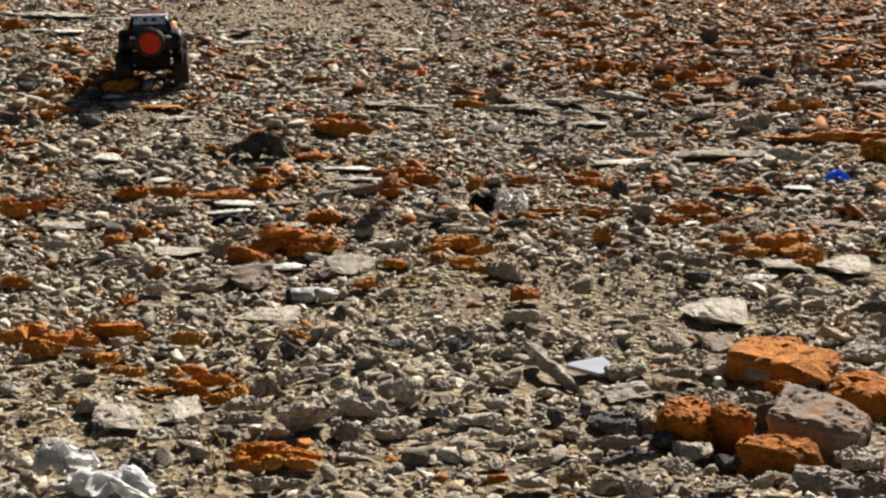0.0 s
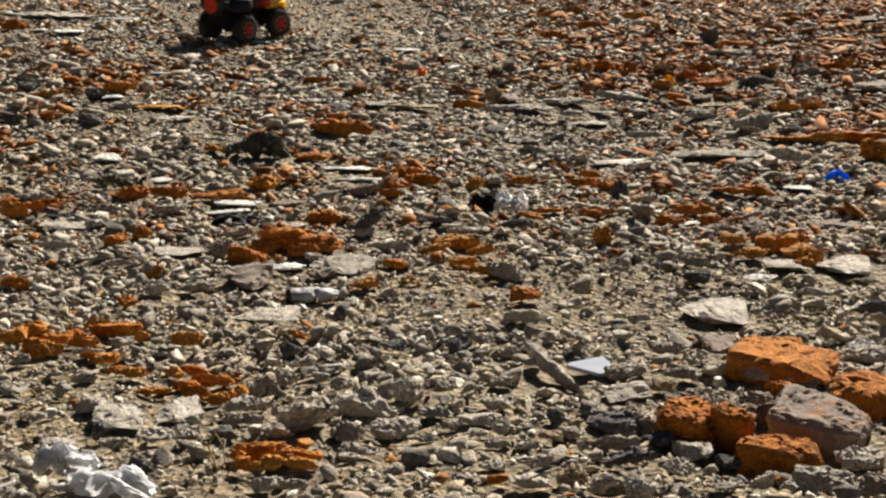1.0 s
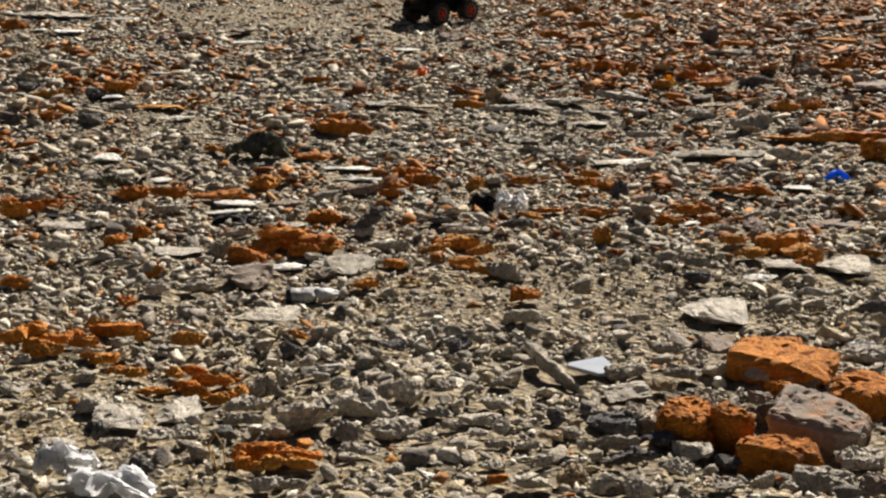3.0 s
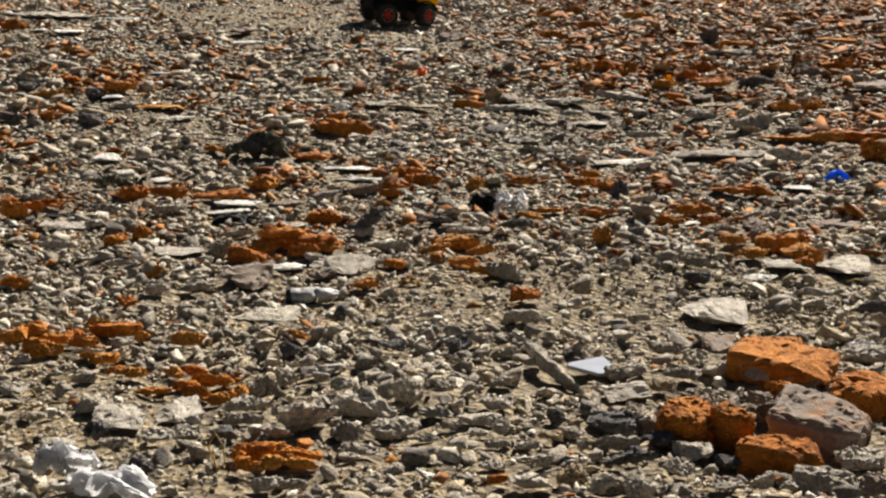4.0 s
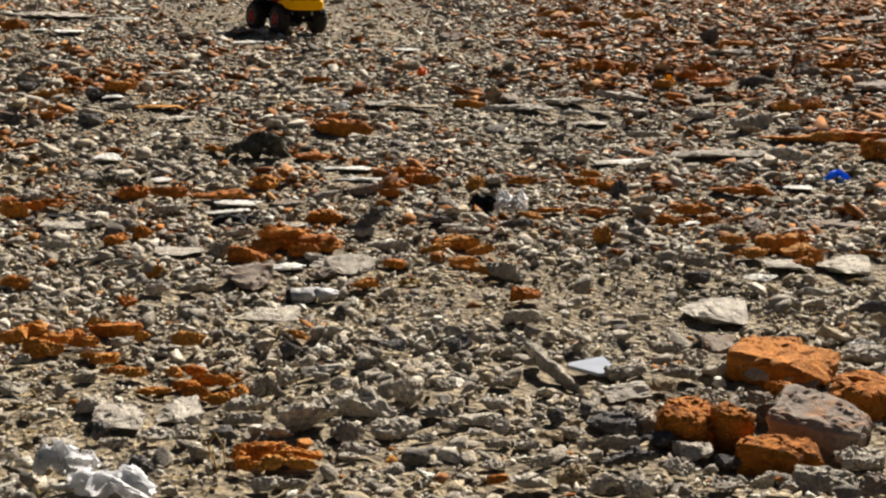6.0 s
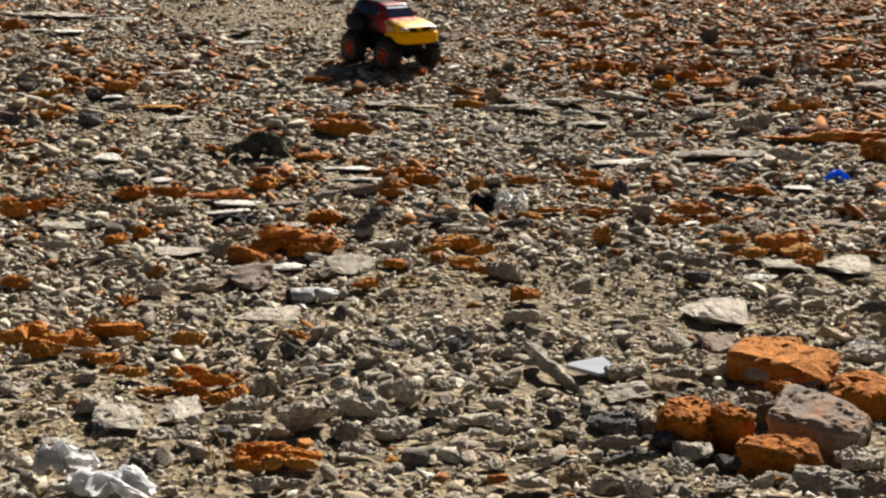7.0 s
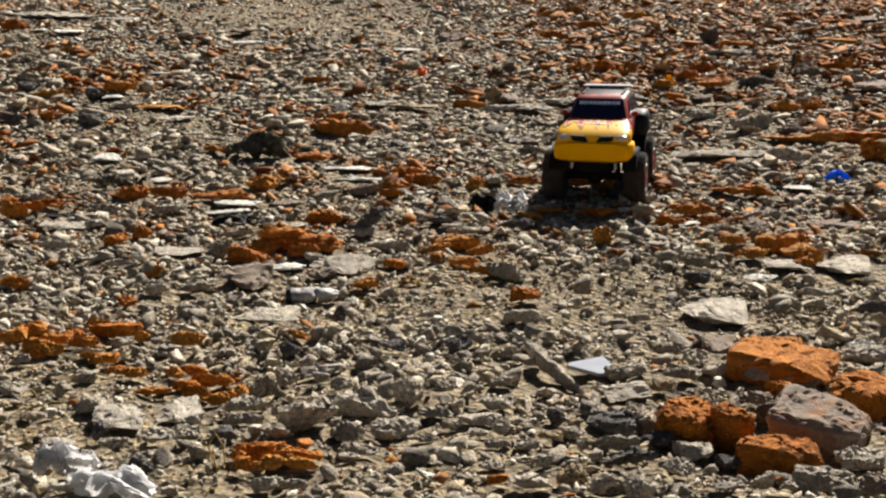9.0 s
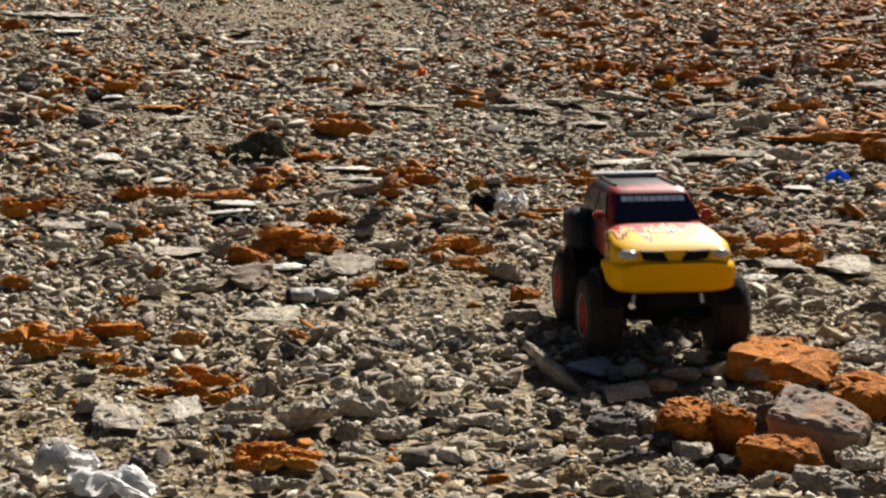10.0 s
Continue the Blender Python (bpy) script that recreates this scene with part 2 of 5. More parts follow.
PATCHES = [
    (-0.69, 2.18, 0.10, 0.12, 0.70),
    (-0.39, 1.96, 0.06, 0.05, 0.70),
    (-0.41, 3.03, 0.14, 0.17, 0.70),
    (-0.51, 3.70, 0.08, 0.14, 0.70),
    (-0.85, 3.58, 0.16, 0.09, 0.70),
    (0.05, 3.00, 0.08, 0.13, 0.70),
    (0.07, 2.82, 0.07, 0.10, 0.70),
    (-0.11, 3.78, 0.10, 0.14, 0.70),
    (0.45, 3.68, 0.13, 0.21, 0.35),
    (0.80, 3.08, 0.14, 0.20, 0.70),
    (0.66, 3.30, 0.09, 0.10, 0.40),
    (0.47, 2.08, 0.12, 0.22, 0.25),
    (0.59, 5.65, 0.20, 0.32, 0.40),
    (-1.35, 5.26, 0.19, 0.24, 0.70),
    (-0.38, 4.55, 0.14, 0.16, 0.40),
    (1.43, 4.42, 0.18, 0.23, 0.40),
    (-1.14, 3.40, 0.07, 0.13, 0.40),
    (0.41, 4.46, 0.38, 0.47, -0.22),
    (-0.39, 5.29, 0.35, 0.36, -0.08),
]
BARE = [
    (0.04, 2.48, 0.46, 0.19, 0.60),
    (-0.61, 1.81, 0.12, 0.14, 0.75),
    (-0.58, 1.6, 0.12, 0.1, 0.6),
    (0.62, 2.68, 0.26, 0.1, 0.5),
    (-0.32, 1.47, 0.07, 0.09, 0.85),
    (0.73, 2.33, 0.14, 0.14, 0.40),
    (-0.75, 7.5, 0.80, 1.0, 0.55),
    (0.01, 1.48, 0.06, 0.05, 0.30),
    (-1.24, 3.88, 0.18, 0.16, 0.25),
]


def brick_share(x, y):
    """How much of the rubble is brick, by the place."""
    side = x / (0.35 * y + 0.02)
    p = 0.025 + 0.11 * smooth01(y, 2.2, 3.4)
    clump = np.sin(x * 9.1 + 3 * np.sin(y * 2.3)) * np.sin(y * 6.7 + 2 * np.sin(x * 3.1)) + 0.6 * np.sin(x * 19 + y * 13)
    p = p * (0.35 + 1.5 * smooth01(clump, -0.2, 0.9))
    p = p + (0.6 + 0.7 * smooth01(clump, -0.3, 0.7)) * 0.26 * smooth01(side, -0.05, 0.45) * smooth01(y, 4.6, 5.6) + 0.11 * smooth01(side, 0.2, 0.6) * smooth01(y, 3.0, 3.8)
    for px, py, rx, ry, s in PATCHES:
        p = p + s * np.exp(-((x - px) / rx) ** 2 - ((y - py) / ry) ** 2)
    return np.clip(p, 0, 0.92)


def cover(x, y, rng):
    """How much rubble lies there: thin on the bare sandy stretches."""
    c = 0.85 + 0.3 * np.sin(x * 2.3 + 1.1) * np.sin(y * 1.7 + 0.4) + 0.25 * np.sin(x * 6.1 + y * 3.7)
    side = x / (0.35 * y + 0.02)
    c = c - 0.5 * smooth01(y, 6.0, 6.8) * smooth01(-np.abs(side + 0.28), -0.42, -0.15)
    for px, py, rx, ry, s in BARE:
        c = c - s * np.exp(-((x - px) / rx) ** 2 - ((y - py) / ry) ** 2)
    return np.clip(c, 0.12, 1.0)


def build_rubble():
    rng = np.random.default_rng(11)
    X, Y, S = [], [], []
    # (count per square metre, size from, to, nearest y, farthest y)
    for per, a, b, y0, y1 in ((40, 0.065, 0.11, 3.2, 9.3), (400, 0.04, 0.065, 1.0, 9.3), (1700, 0.022, 0.04, 1.0, 9.3), (3300, 0.012, 0.022, 1.2, 5.2), (1500, 0.015, 0.026, 5.2, 8.9), (5500, 0.006, 0.012, 1.25, 3.1)):
        half = 0.42 * y1 + (0.25 if a < 0.02 else 1.2)
        n = int(per * 2 * half * (y1 - y0))
        x, y = rng.uniform(-half, half, n), rng.uniform(y0, y1, n)
        s = a * (b / a) ** (rng.uniform(0, 1, n) ** 1.4)
        far = 1.0 if a < 0.03 else 0.3 + 0.85 * smooth01(y, 2.3, 4.2)
        thick = cover(x, y, rng) if a > 0.02 else 0.2 + 0.8 * cover(x, y, rng)
        edge = 0.42 * y + 0.15
        fade = np.abs(x) < edge + 0.1 if a < 0.02 else 1 - smooth01(np.abs(x), edge, edge + 1.0)
        keep = rng.uniform(0, 1, n) < thick * far * fade * (1 - smooth01(y, 8.5, 9.3))
        X.append(x[keep]), Y.append(y[keep]), S.append(s[keep])
    # thinner rubble over the rest of the site
    n = 42000
    x, y = rng.uniform(-7, 7, n), rng.uniform(-3, 12, n)
    keep = (np.abs(x) > 0.42 * y + 0.3) | (y > 9.0) | (y < 0.9)
    X.append(x[keep]), Y.append(y[keep]), S.append((0.022 * 3.2 ** (rng.uniform(0, 1, n) ** 1.6))[keep])
    x, y, s = np.concatenate(X), np.concatenate(Y), np.concatenate(S)
    free = np.ones(len(x), dtype=bool)
    for px, py, hw, hd, room in TAKEN:
        free &= (np.abs(x - px) > hw * 0.9 + 0.4 * s) | (y - py > hd * 0.8) | (py - y > hd + room * s)
    x, y, s = x[free], y[free], s[free]
    red = rng.uniform(0, 1, len(x)) < brick_share(x, y)
    g = ~red
    scatter("gravel", M_GRAVEL, x[g], y[g], s[g], (0.32, 0.72), 0.27, rng, "loose grey crushed stone and concrete rubble on the soil", "gravel")
    scatter("brick_rubble", M_BRICKBITS, x[red], y[red], s[red] * (1.0 + 0.35 * smooth01(y[red], 3.0, 4.5)), (0.26, 0.62), 0.25, rng, "small orange broken brick pieces strewn on the soil", "rubble")


# ---- single pieces of rubble ----
def lump_mesh(name, seed, w, d, h, mat, boxy, wear):
    """A broken lump with worn edges: a hull, bevelled, cut finer and roughened."""
    rng = np.random.default_rng(seed)
    bm = bmesh.new()
    if boxy >= 1:
        bmesh.ops.create_cube(bm, size=1.0)
        for v in bm.verts:
            v.co += Vector(rng.uniform(-0.1, 0.1, 3))
        for _ in range(5):          # broken-off corners
            nrm = Vector(np.sign(rng.normal(size=3)) * rng.uniform(0.6, 1.0, 3)).normalized()
            r = bmesh.ops.bisect_plane(bm, geom=bm.verts[:] + bm.edges[:] + bm.faces[:], plane_co=nrm * rng.uniform(0.54, 0.72), plane_no=nrm, clear_outer=True)
            bmesh.ops.holes_fill(bm, edges=[e for e in r["geom_cut"] if isinstance(e, bmesh.types.BMEdge)])
    else:
        for _ in range(13):
            v = rng.normal(size=3)
            v /= np.linalg.norm(v)
            bm.verts.new(((1 - boxy) * v + boxy * v / np.abs(v).max() * 0.9) * 0.5 * rng.uniform(0.85, 1.05))
        bmesh.ops.convex_hull(bm, input=bm.verts)
        bmesh.ops.delete(bm, geom=[v for v in bm.verts if not v.link_faces], context="VERTS")
        bmesh.ops.dissolve_limit(bm, angle_limit=radians(14), verts=bm.verts, edges=bm.edges)
    co = np.array([v.co[:] for v in bm.verts])
    lo, hi = co.min(0), co.max(0)
    for v in bm.verts:
        v.co = Vector(((v.co[k] - lo[k]) / (hi[k] - lo[k]) - (0.5 if k < 2 else 0)) * (w, d, h)[k] for k in range(3))
    edge = min(w, d, h)
    bmesh.ops.bevel(bm, geom=bm.edges[:], offset=edge * wear, segments=1, affect="EDGES")
    bmesh.ops.triangulate(bm, faces=bm.faces)
    big = max(w, d, h)
    for _ in range(4):
        long_ = [e for e in bm.edges if e.calc_length() > max(big * (0.045 if boxy >= 1 else 0.07), 0.004)]
        if not long_ or len(bm.faces) > (3500 if boxy >= 1 else 1300):
            break
        bmesh.ops.subdivide_edges(bm, edges=long_, cuts=1)
        bmesh.ops.triangulate(bm, faces=bm.faces)
    off = Vector(rng.uniform(0, 50, 3))
    bm.normal_update()
    amp = edge * (0.2 if boxy >= 1 else 0.55) + big * 0.08
    for v in bm.verts:
        q = v.co / big
        pit = min(0.0, noise.noise(q * 11 + off * 2) + 0.15)
        ledge = abs(noise.noise(q * 5 + off * 3))           # split along ridges
        v.co += v.normal * amp * (0.13 * noise.noise(q * 3 + off) + 0.15 * noise.noise(q * 8 + off) + 0.11 * noise.noise(q * 19 + off) + 0.14 * pit - 0.16 * max(0.0, 0.12 - ledge) / 0.12)
    me = bpy.data.meshes.new(name)
    bm.to_mesh(me)
    bm.free()
    me.materials.append(mat)
    for p_ in me.polygons:
        p_.use_smooth = True
    me.set_sharp_from_angle(angle=radians(24))
    return me


LOOKS = {
    "stone": (M_STONE, "stone", "grey broken concrete stone lying on gravel", "stone", 0.45, 0.06),
    "pale": (M_PALE, "stone", "pale dusty plaster stone lying on gravel", "stone", 0.5, 0.05),
    "dark": (M_DARK, "stone", "dark grey angular stone lying on gravel", "stone", 0.45, 0.04),
    "tan": (M_TAN, "stone", "tan weathered stone lying on gravel", "stone", 0.45, 0.06),
    "bit": (M_BRICK_BIT, "brick_fragment", "orange broken brick fragment lying on gravel", "brick fragment", 0.6, 0.05),
    "dusty": (M_DUSTY_BRICK, "brick_fragment", "brick fragment caked with grey-tan mortar", "brick fragment", 0.6, 0.05),
    "brick": (M_BRICK, "brick", "large orange brick with broken corners, among stones", "brick", 1.0, 0.13),
    "capped": (M_DUSTY_BRICK, "brick", "large brick capped with grey mortar, among stones", "brick", 1.0, 0.14),
    "slab": (M_PALE, "flat_stone", "thin pale concrete plate lying flat on rubble", "stone", 0.8, 0.08),
    "grey_slab": (M_STONE, "flat_stone", "thin grey concrete plate lying flat on rubble", "stone", 0.8, 0.08),
    "dark_slab": (M_DARK, "slate_piece", "thin dark slate piece lying on rubble", "slate", 0.8, 0.06),
    "brown": (M_DUSTY_BRICK, "brick_fragment", "flat brownish brick slab dusted with soil", "brick fragment", 0.8, 0.06),
    "tile": (M_CREAM, "tile_shard", "cream-white tile shard lying flat on rubble", "tile shard", 0.75, 0.08),
}
SEED = [1000]
TAKEN = []          # where single pieces lie: x, y, half width, half depth, room kept free before them


def loose(kind, x, y, w, d, h, rz=0, rx=0, ry=0, lift=0.0):
    """One piece of rubble, resting on the soil at x, y; sizes along its own axes in metres, turns in degrees."""
    mat, name, label, cat, boxy, wear = LOOKS[kind]
    SEED[0] += 1
    ob = new(name, lump_mesh(name, SEED[0], w, d, h, mat, boxy, wear))
    flat = h < 0.03
    c, s = abs(math.cos(radians(rz))), abs(math.sin(radians(rz)))
    TAKEN.append((x, y, (w * c + d * s) / 2, (d * c + w * s) / 2, 1.3 if flat else 0.45))
    ob.matrix_world = pose(x, y, float(ground_z(x, y)) + (0.004 if flat else -0.12 * h) + lift, rx, ry, rz)
    return tagged(ob, label, cat, group={"brick": "large bricks in a pile"}.get(name, "single pieces of rubble"))


loose('pale', -0.479, 1.755, 0.081, 0.116, 0.019, 10)
loose('pale', -0.397, 1.808, 0.081, 0.098, 0.016, -8)
loose('dark', -0.487, 1.677, 0.028, 0.022, 0.024, 20)
loose('dark', -0.398, 1.528, 0.040, 0.031, 0.030, -25)
loose('stone', -0.436, 1.502, 0.032, 0.023, 0.011, -7)
loose('stone', -0.529, 1.803, 0.055, 0.042, 0.020, -1)
loose('stone', -0.648, 1.982, 0.037, 0.028, 0.015, 4)
loose('stone', -0.587, 1.949, 0.042, 0.032, 0.018, 7)
loose('pale', -0.580, 2.163, 0.042, 0.032, 0.021, 0)
loose('pale', -0.702, 2.182, 0.043, 0.014, 0.013, 0)
loose('stone', -0.614, 2.086, 0.051, 0.017, 0.014, 12)
loose('stone', -0.720, 2.047, 0.036, 0.028, 0.019, 11)
loose('stone', -0.684, 1.906, 0.047, 0.036, 0.016, -11)
loose('stone', -0.542, 1.657, 0.049, 0.028, 0.017, 0)
loose('stone', -0.612, 1.766, 0.044, 0.027, 0.015, 11)
loose('bit', -0.711, 2.094, 0.063, 0.044, 0.034, -3)
loose('bit', -0.696, 2.145, 0.057, 0.040, 0.024, 15)
loose('bit', -0.669, 2.172, 0.053, 0.033, 0.021, 11)
loose('bit', -0.606, 2.224, 0.107, 0.033, 0.029, 5)
loose('bit', -0.662, 2.316, 0.062, 0.019, 0.023, -13)
loose('bit', -0.581, 2.047, 0.055, 0.033, 0.022, -10)
loose('bit', -0.607, 2.059, 0.044, 0.016, 0.018, -13)
loose('bit', -0.464, 2.192, 0.066, 0.022, 0.026, -1)
loose('bit', -0.468, 1.911, 0.068, 0.021, 0.013, -7)
loose('bit', -0.381, 1.958, 0.076, 0.023, 0.025, -5)
loose('bit', -0.400, 1.913, 0.062, 0.019, 0.023, -8)
loose('bit', -0.330, 1.900, 0.045, 0.032, 0.023, -13)
loose('bit', -0.447, 1.989, 0.039, 0.027, 0.021, -7)
loose('bit', -0.754, 2.217, 0.071, 0.022, 0.027, 4)
loose('bit', -0.247, 1.586, 0.074, 0.047, 0.030, 10)
loose('bit', -0.192, 1.560, 0.069, 0.021, 0.018, -6)
loose('bit', -0.234, 1.537, 0.052, 0.029, 0.021, 6)
loose('bit', -0.187, 1.531, 0.052, 0.016, 0.018, -5)
loose('bit', -0.262, 1.529, 0.022, 0.015, 0.023, 0)
loose('stone', -0.195, 1.696, 0.100, 0.062, 0.054, 8)
loose('stone', -0.122, 1.777, 0.113, 0.051, 0.044, -10)
loose('stone', -0.138, 1.667, 0.053, 0.041, 0.026, -6)
loose('stone', -0.069, 1.707, 0.079, 0.051, 0.027, 8)
loose('stone', -0.111, 1.596, 0.067, 0.023, 0.016, -13)
loose('stone', -0.233, 1.648, 0.059, 0.020, 0.020, -12)
loose('pale', -0.301, 1.833, 0.067, 0.037, 0.023, 5)
loose('stone', -0.291, 1.738, 0.060, 0.020, 0.019, 7)
loose('stone', -0.281, 1.927, 0.047, 0.037, 0.043, 20)
loose('stone', -0.256, 1.977, 0.041, 0.032, 0.037, 13)
loose('stone', -0.301, 1.919, 0.047, 0.036, 0.032, 0)
loose('pale', -0.198, 2.025, 0.091, 0.031, 0.015, 13)
loose('stone', -0.163, 1.915, 0.040, 0.030, 0.020, -8)
loose('stone', -0.201, 1.979, 0.031, 0.024, 0.017, -7)
loose('dark', -0.094, 2.157, 0.063, 0.039, 0.021, -13)
loose('dark', -0.278, 2.151, 0.036, 0.027, 0.030, 0)
loose('stone', -0.060, 1.835, 0.032, 0.047, 0.041, 60)
loose('stone', -0.042, 1.804, 0.027, 0.038, 0.028, 3)
loose('pale', -0.125, 1.573, 0.030, 0.017, 0.010, -9)
loose('pale', -0.064, 1.534, 0.028, 0.021, 0.012, -1)
loose('stone', -0.012, 1.759, 0.054, 0.023, 0.018, 12)
loose('stone', 0.001, 1.878, 0.046, 0.035, 0.016, 3)
loose('stone', -0.225, 1.476, 0.046, 0.023, 0.016, 9)
loose('stone', -0.189, 1.470, 0.037, 0.013, 0.013, 9)
loose('dark', -0.307, 1.663, 0.041, 0.032, 0.018, -3)
loose('stone', -0.371, 1.702, 0.051, 0.034, 0.017, -4)
loose('stone', -0.405, 1.669, 0.058, 0.036, 0.020, -2)
loose('stone', -0.461, 1.639, 0.049, 0.023, 0.017, 13)
loose('stone', -0.031, 1.659, 0.050, 0.017, 0.011, 10)
loose('bit', -0.070, 1.578, 0.021, 0.015, 0.010, 2)
loose('grey_slab', 0.051, 1.739, 0.076, 0.036, 0.013, 2)
loose('stone', 0.079, 1.685, 0.035, 0.027, 0.024, -13)
loose('pale', 0.083, 1.804, 0.055, 0.030, 0.019, -20)
loose('stone', 0.115, 2.097, 0.039, 0.030, 0.031, 10)
loose('stone', 0.068, 2.174, 0.036, 0.037, 0.033, 11)
loose('dark', 0.031, 2.151, 0.048, 0.037, 0.032, 4)
loose('pale', 0.152, 2.035, 0.038, 0.029, 0.014, -4)
loose('stone', 0.035, 2.065, 0.061, 0.020, 0.012, -1)
loose('stone', 0.097, 1.917, 0.057, 0.021, 0.019, 13)
loose('pale', 0.287, 1.876, 0.078, 0.084, 0.020, 4)
loose('dark', 0.252, 1.712, 0.095, 0.075, 0.034, -10, 4)
loose('stone', 0.289, 1.728, 0.049, 0.048, 0.045, -35)
loose('stone', 0.237, 1.635, 0.083, 0.028, 0.026, -5)
loose('dark', 0.248, 1.569, 0.081, 0.034, 0.028, 0)
loose('dark', 0.299, 1.642, 0.049, 0.038, 0.024, 12)
loose('dark', 0.166, 1.720, 0.031, 0.024, 0.024, 30)
loose('pale', 0.111, 1.464, 0.061, 0.047, 0.023, -5)
loose('tan', 0.163, 1.487, 0.039, 0.030, 0.031, 6)
loose('pale', 0.198, 1.444, 0.023, 0.033, 0.025, 60)
loose('pale', 0.242, 1.438, 0.039, 0.030, 0.035, -20)
loose('bit', 0.069, 1.476, 0.036, 0.012, 0.014, 20)
loose('tan', 0.150, 1.657, 0.040, 0.022, 0.013, -15)
loose('tan', 0.181, 1.711, 0.051, 0.017, 0.008, 15)
loose('stone', 0.013, 1.715, 0.036, 0.022, 0.012, 11)
loose('pale', 0.049, 1.670, 0.030, 0.023, 0.011, -1)
loose('stone', 0.193, 1.630, 0.019, 0.025, 0.018, 13)
loose('tan', 0.345, 1.903, 0.060, 0.030, 0.020, -11)
loose('stone', 0.182, 1.678, 0.050, 0.023, 0.017, -3)
loose('stone', 0.219, 1.756, 0.052, 0.018, 0.010, -5)
loose('stone', 0.114, 1.615, 0.035, 0.019, 0.012, -4)
loose('stone', 0.075, 1.619, 0.040, 0.014, 0.012, -7)
loose('stone', 0.064, 1.530, 0.038, 0.023, 0.013, 7)
loose('stone', 0.131, 1.539, 0.031, 0.024, 0.015, 2)
loose('stone', 0.290, 2.000, 0.039, 0.030, 0.020, -10)
loose('stone', 0.318, 1.996, 0.043, 0.033, 0.021, 9)
loose('brick', 0.566, 2.0, 0.184, 0.14, 0.054, -19, -3, 5)
loose('brick', 0.576, 2.093, 0.122, 0.060, 0.042, -6)
loose('brick', 0.659, 1.827, 0.125, 0.120, 0.056, -22, 0, 3)
loose('brick', 0.342, 1.69, 0.082, 0.085, 0.076, -14, 4, 5)
loose('brick', 0.413, 1.668, 0.046, 0.06, 0.08, 35, 0, -8)
loose('capped', 0.543, 1.695, 0.142, 0.138, 0.062, -28, 3, 2)
loose('brick', 0.459, 1.595, 0.132, 0.06, 0.058, -9, 3, 2)
loose('dark', 0.492, 1.778, 0.047, 0.036, 0.041, -12)
loose('dusty', 0.495, 1.848, 0.042, 0.032, 0.021, 2)
loose('bit', 0.544, 1.900, 0.062, 0.019, 0.023, -7)
loose('stone', 0.452, 1.981, 0.060, 0.046, 0.032, 4)
loose('stone', 0.391, 1.954, 0.067, 0.032, 0.023, -5)
loose('pale', 0.511, 1.953, 0.042, 0.032, 0.027, -1)
loose('brown', 0.503, 2.187, 0.065, 0.086, 0.016, 10)
loose('stone', 0.406, 1.824, 0.038, 0.041, 0.034, -30)
loose('stone', 0.492, 1.497, 0.089, 0.053, 0.030, -8)
loose('stone', 0.561, 1.575, 0.067, 0.052, 0.032, 20)
loose('stone', 0.468, 1.607, 0.045, 0.035, 0.025, 13)
loose('dark', 0.407, 1.592, 0.073, 0.033, 0.025, -5)
loose('stone', 0.344, 1.613, 0.056, 0.043, 0.021, -4)
loose('dusty', 0.539, 1.453, 0.047, 0.036, 0.029, -9)
loose('pale', 0.737, 2.102, 0.076, 0.058, 0.033, -9)
loose('stone', 0.357, 1.464, 0.048, 0.033, 0.016, 5)
loose('stone', 0.311, 1.541, 0.046, 0.035, 0.023, 0)
loose('stone', 0.564, 1.943, 0.034, 0.026, 0.020, -7)
loose('dark', 0.594, 1.933, 0.038, 0.029, 0.017, -3)
loose('stone', 0.632, 1.879, 0.055, 0.039, 0.019, 9)
loose('stone', 0.410, 1.503, 0.030, 0.023, 0.023, 8)
loose('pale', 0.445, 1.486, 0.022, 0.017, 0.016, -11)
loose('stone', 0.401, 2.147, 0.063, 0.032, 0.021, -10)
loose('stone', 0.432, 2.048, 0.050, 0.038, 0.022, 0)
loose('slab', -0.987, 3.213, 0.139, 0.089, 0.009, 0)
loose('slab', -0.629, 2.902, 0.127, 0.079, 0.008, -2)
loose('tile', -0.844, 3.719, 0.077, 0.056, 0.009, -6)
loose('tile', -0.577, 3.449, 0.150, 0.059, 0.009, -6)
loose('tile', -0.586, 3.376, 0.122, 0.041, 0.007, 13)
loose('tile', -0.362, 2.827, 0.092, 0.053, 0.009, 3)
loose('tile', -1.289, 4.937, 0.093, 0.070, 0.009, -12)
loose('pale', -0.700, 2.805, 0.035, 0.050, 0.032, 2)
loose('pale', -0.835, 3.325, 0.022, 0.032, 0.042, 0)
loose('dusty', -0.432, 2.696, 0.117, 0.131, 0.042, -12)
loose('pale', -0.600, 2.556, 0.052, 0.040, 0.025, 7)
loose('stone', -0.538, 2.604, 0.078, 0.037, 0.026, -7)
loose('pale', -0.819, 2.836, 0.068, 0.023, 0.009, 14)
loose('stone', -0.522, 2.881, 0.061, 0.047, 0.053, -1)
loose('bit', -0.928, 2.627, 0.072, 0.023, 0.029, -5)
loose('bit', -0.794, 2.974, 0.065, 0.046, 0.029, 8)
loose('bit', -0.752, 3.069, 0.051, 0.036, 0.044, -12)
loose('bit', -0.642, 2.690, 0.048, 0.034, 0.030, 12)
loose('bit', -0.647, 2.465, 0.045, 0.031, 0.023, -10)
loose('bit', -1.150, 3.306, 0.069, 0.048, 0.053, -13)
loose('bit', -1.089, 3.405, 0.106, 0.033, 0.022, -10)
loose('bit', -0.889, 3.547, 0.096, 0.059, 0.038, 7)
loose('bit', -0.636, 3.492, 0.174, 0.053, 0.025, 11)
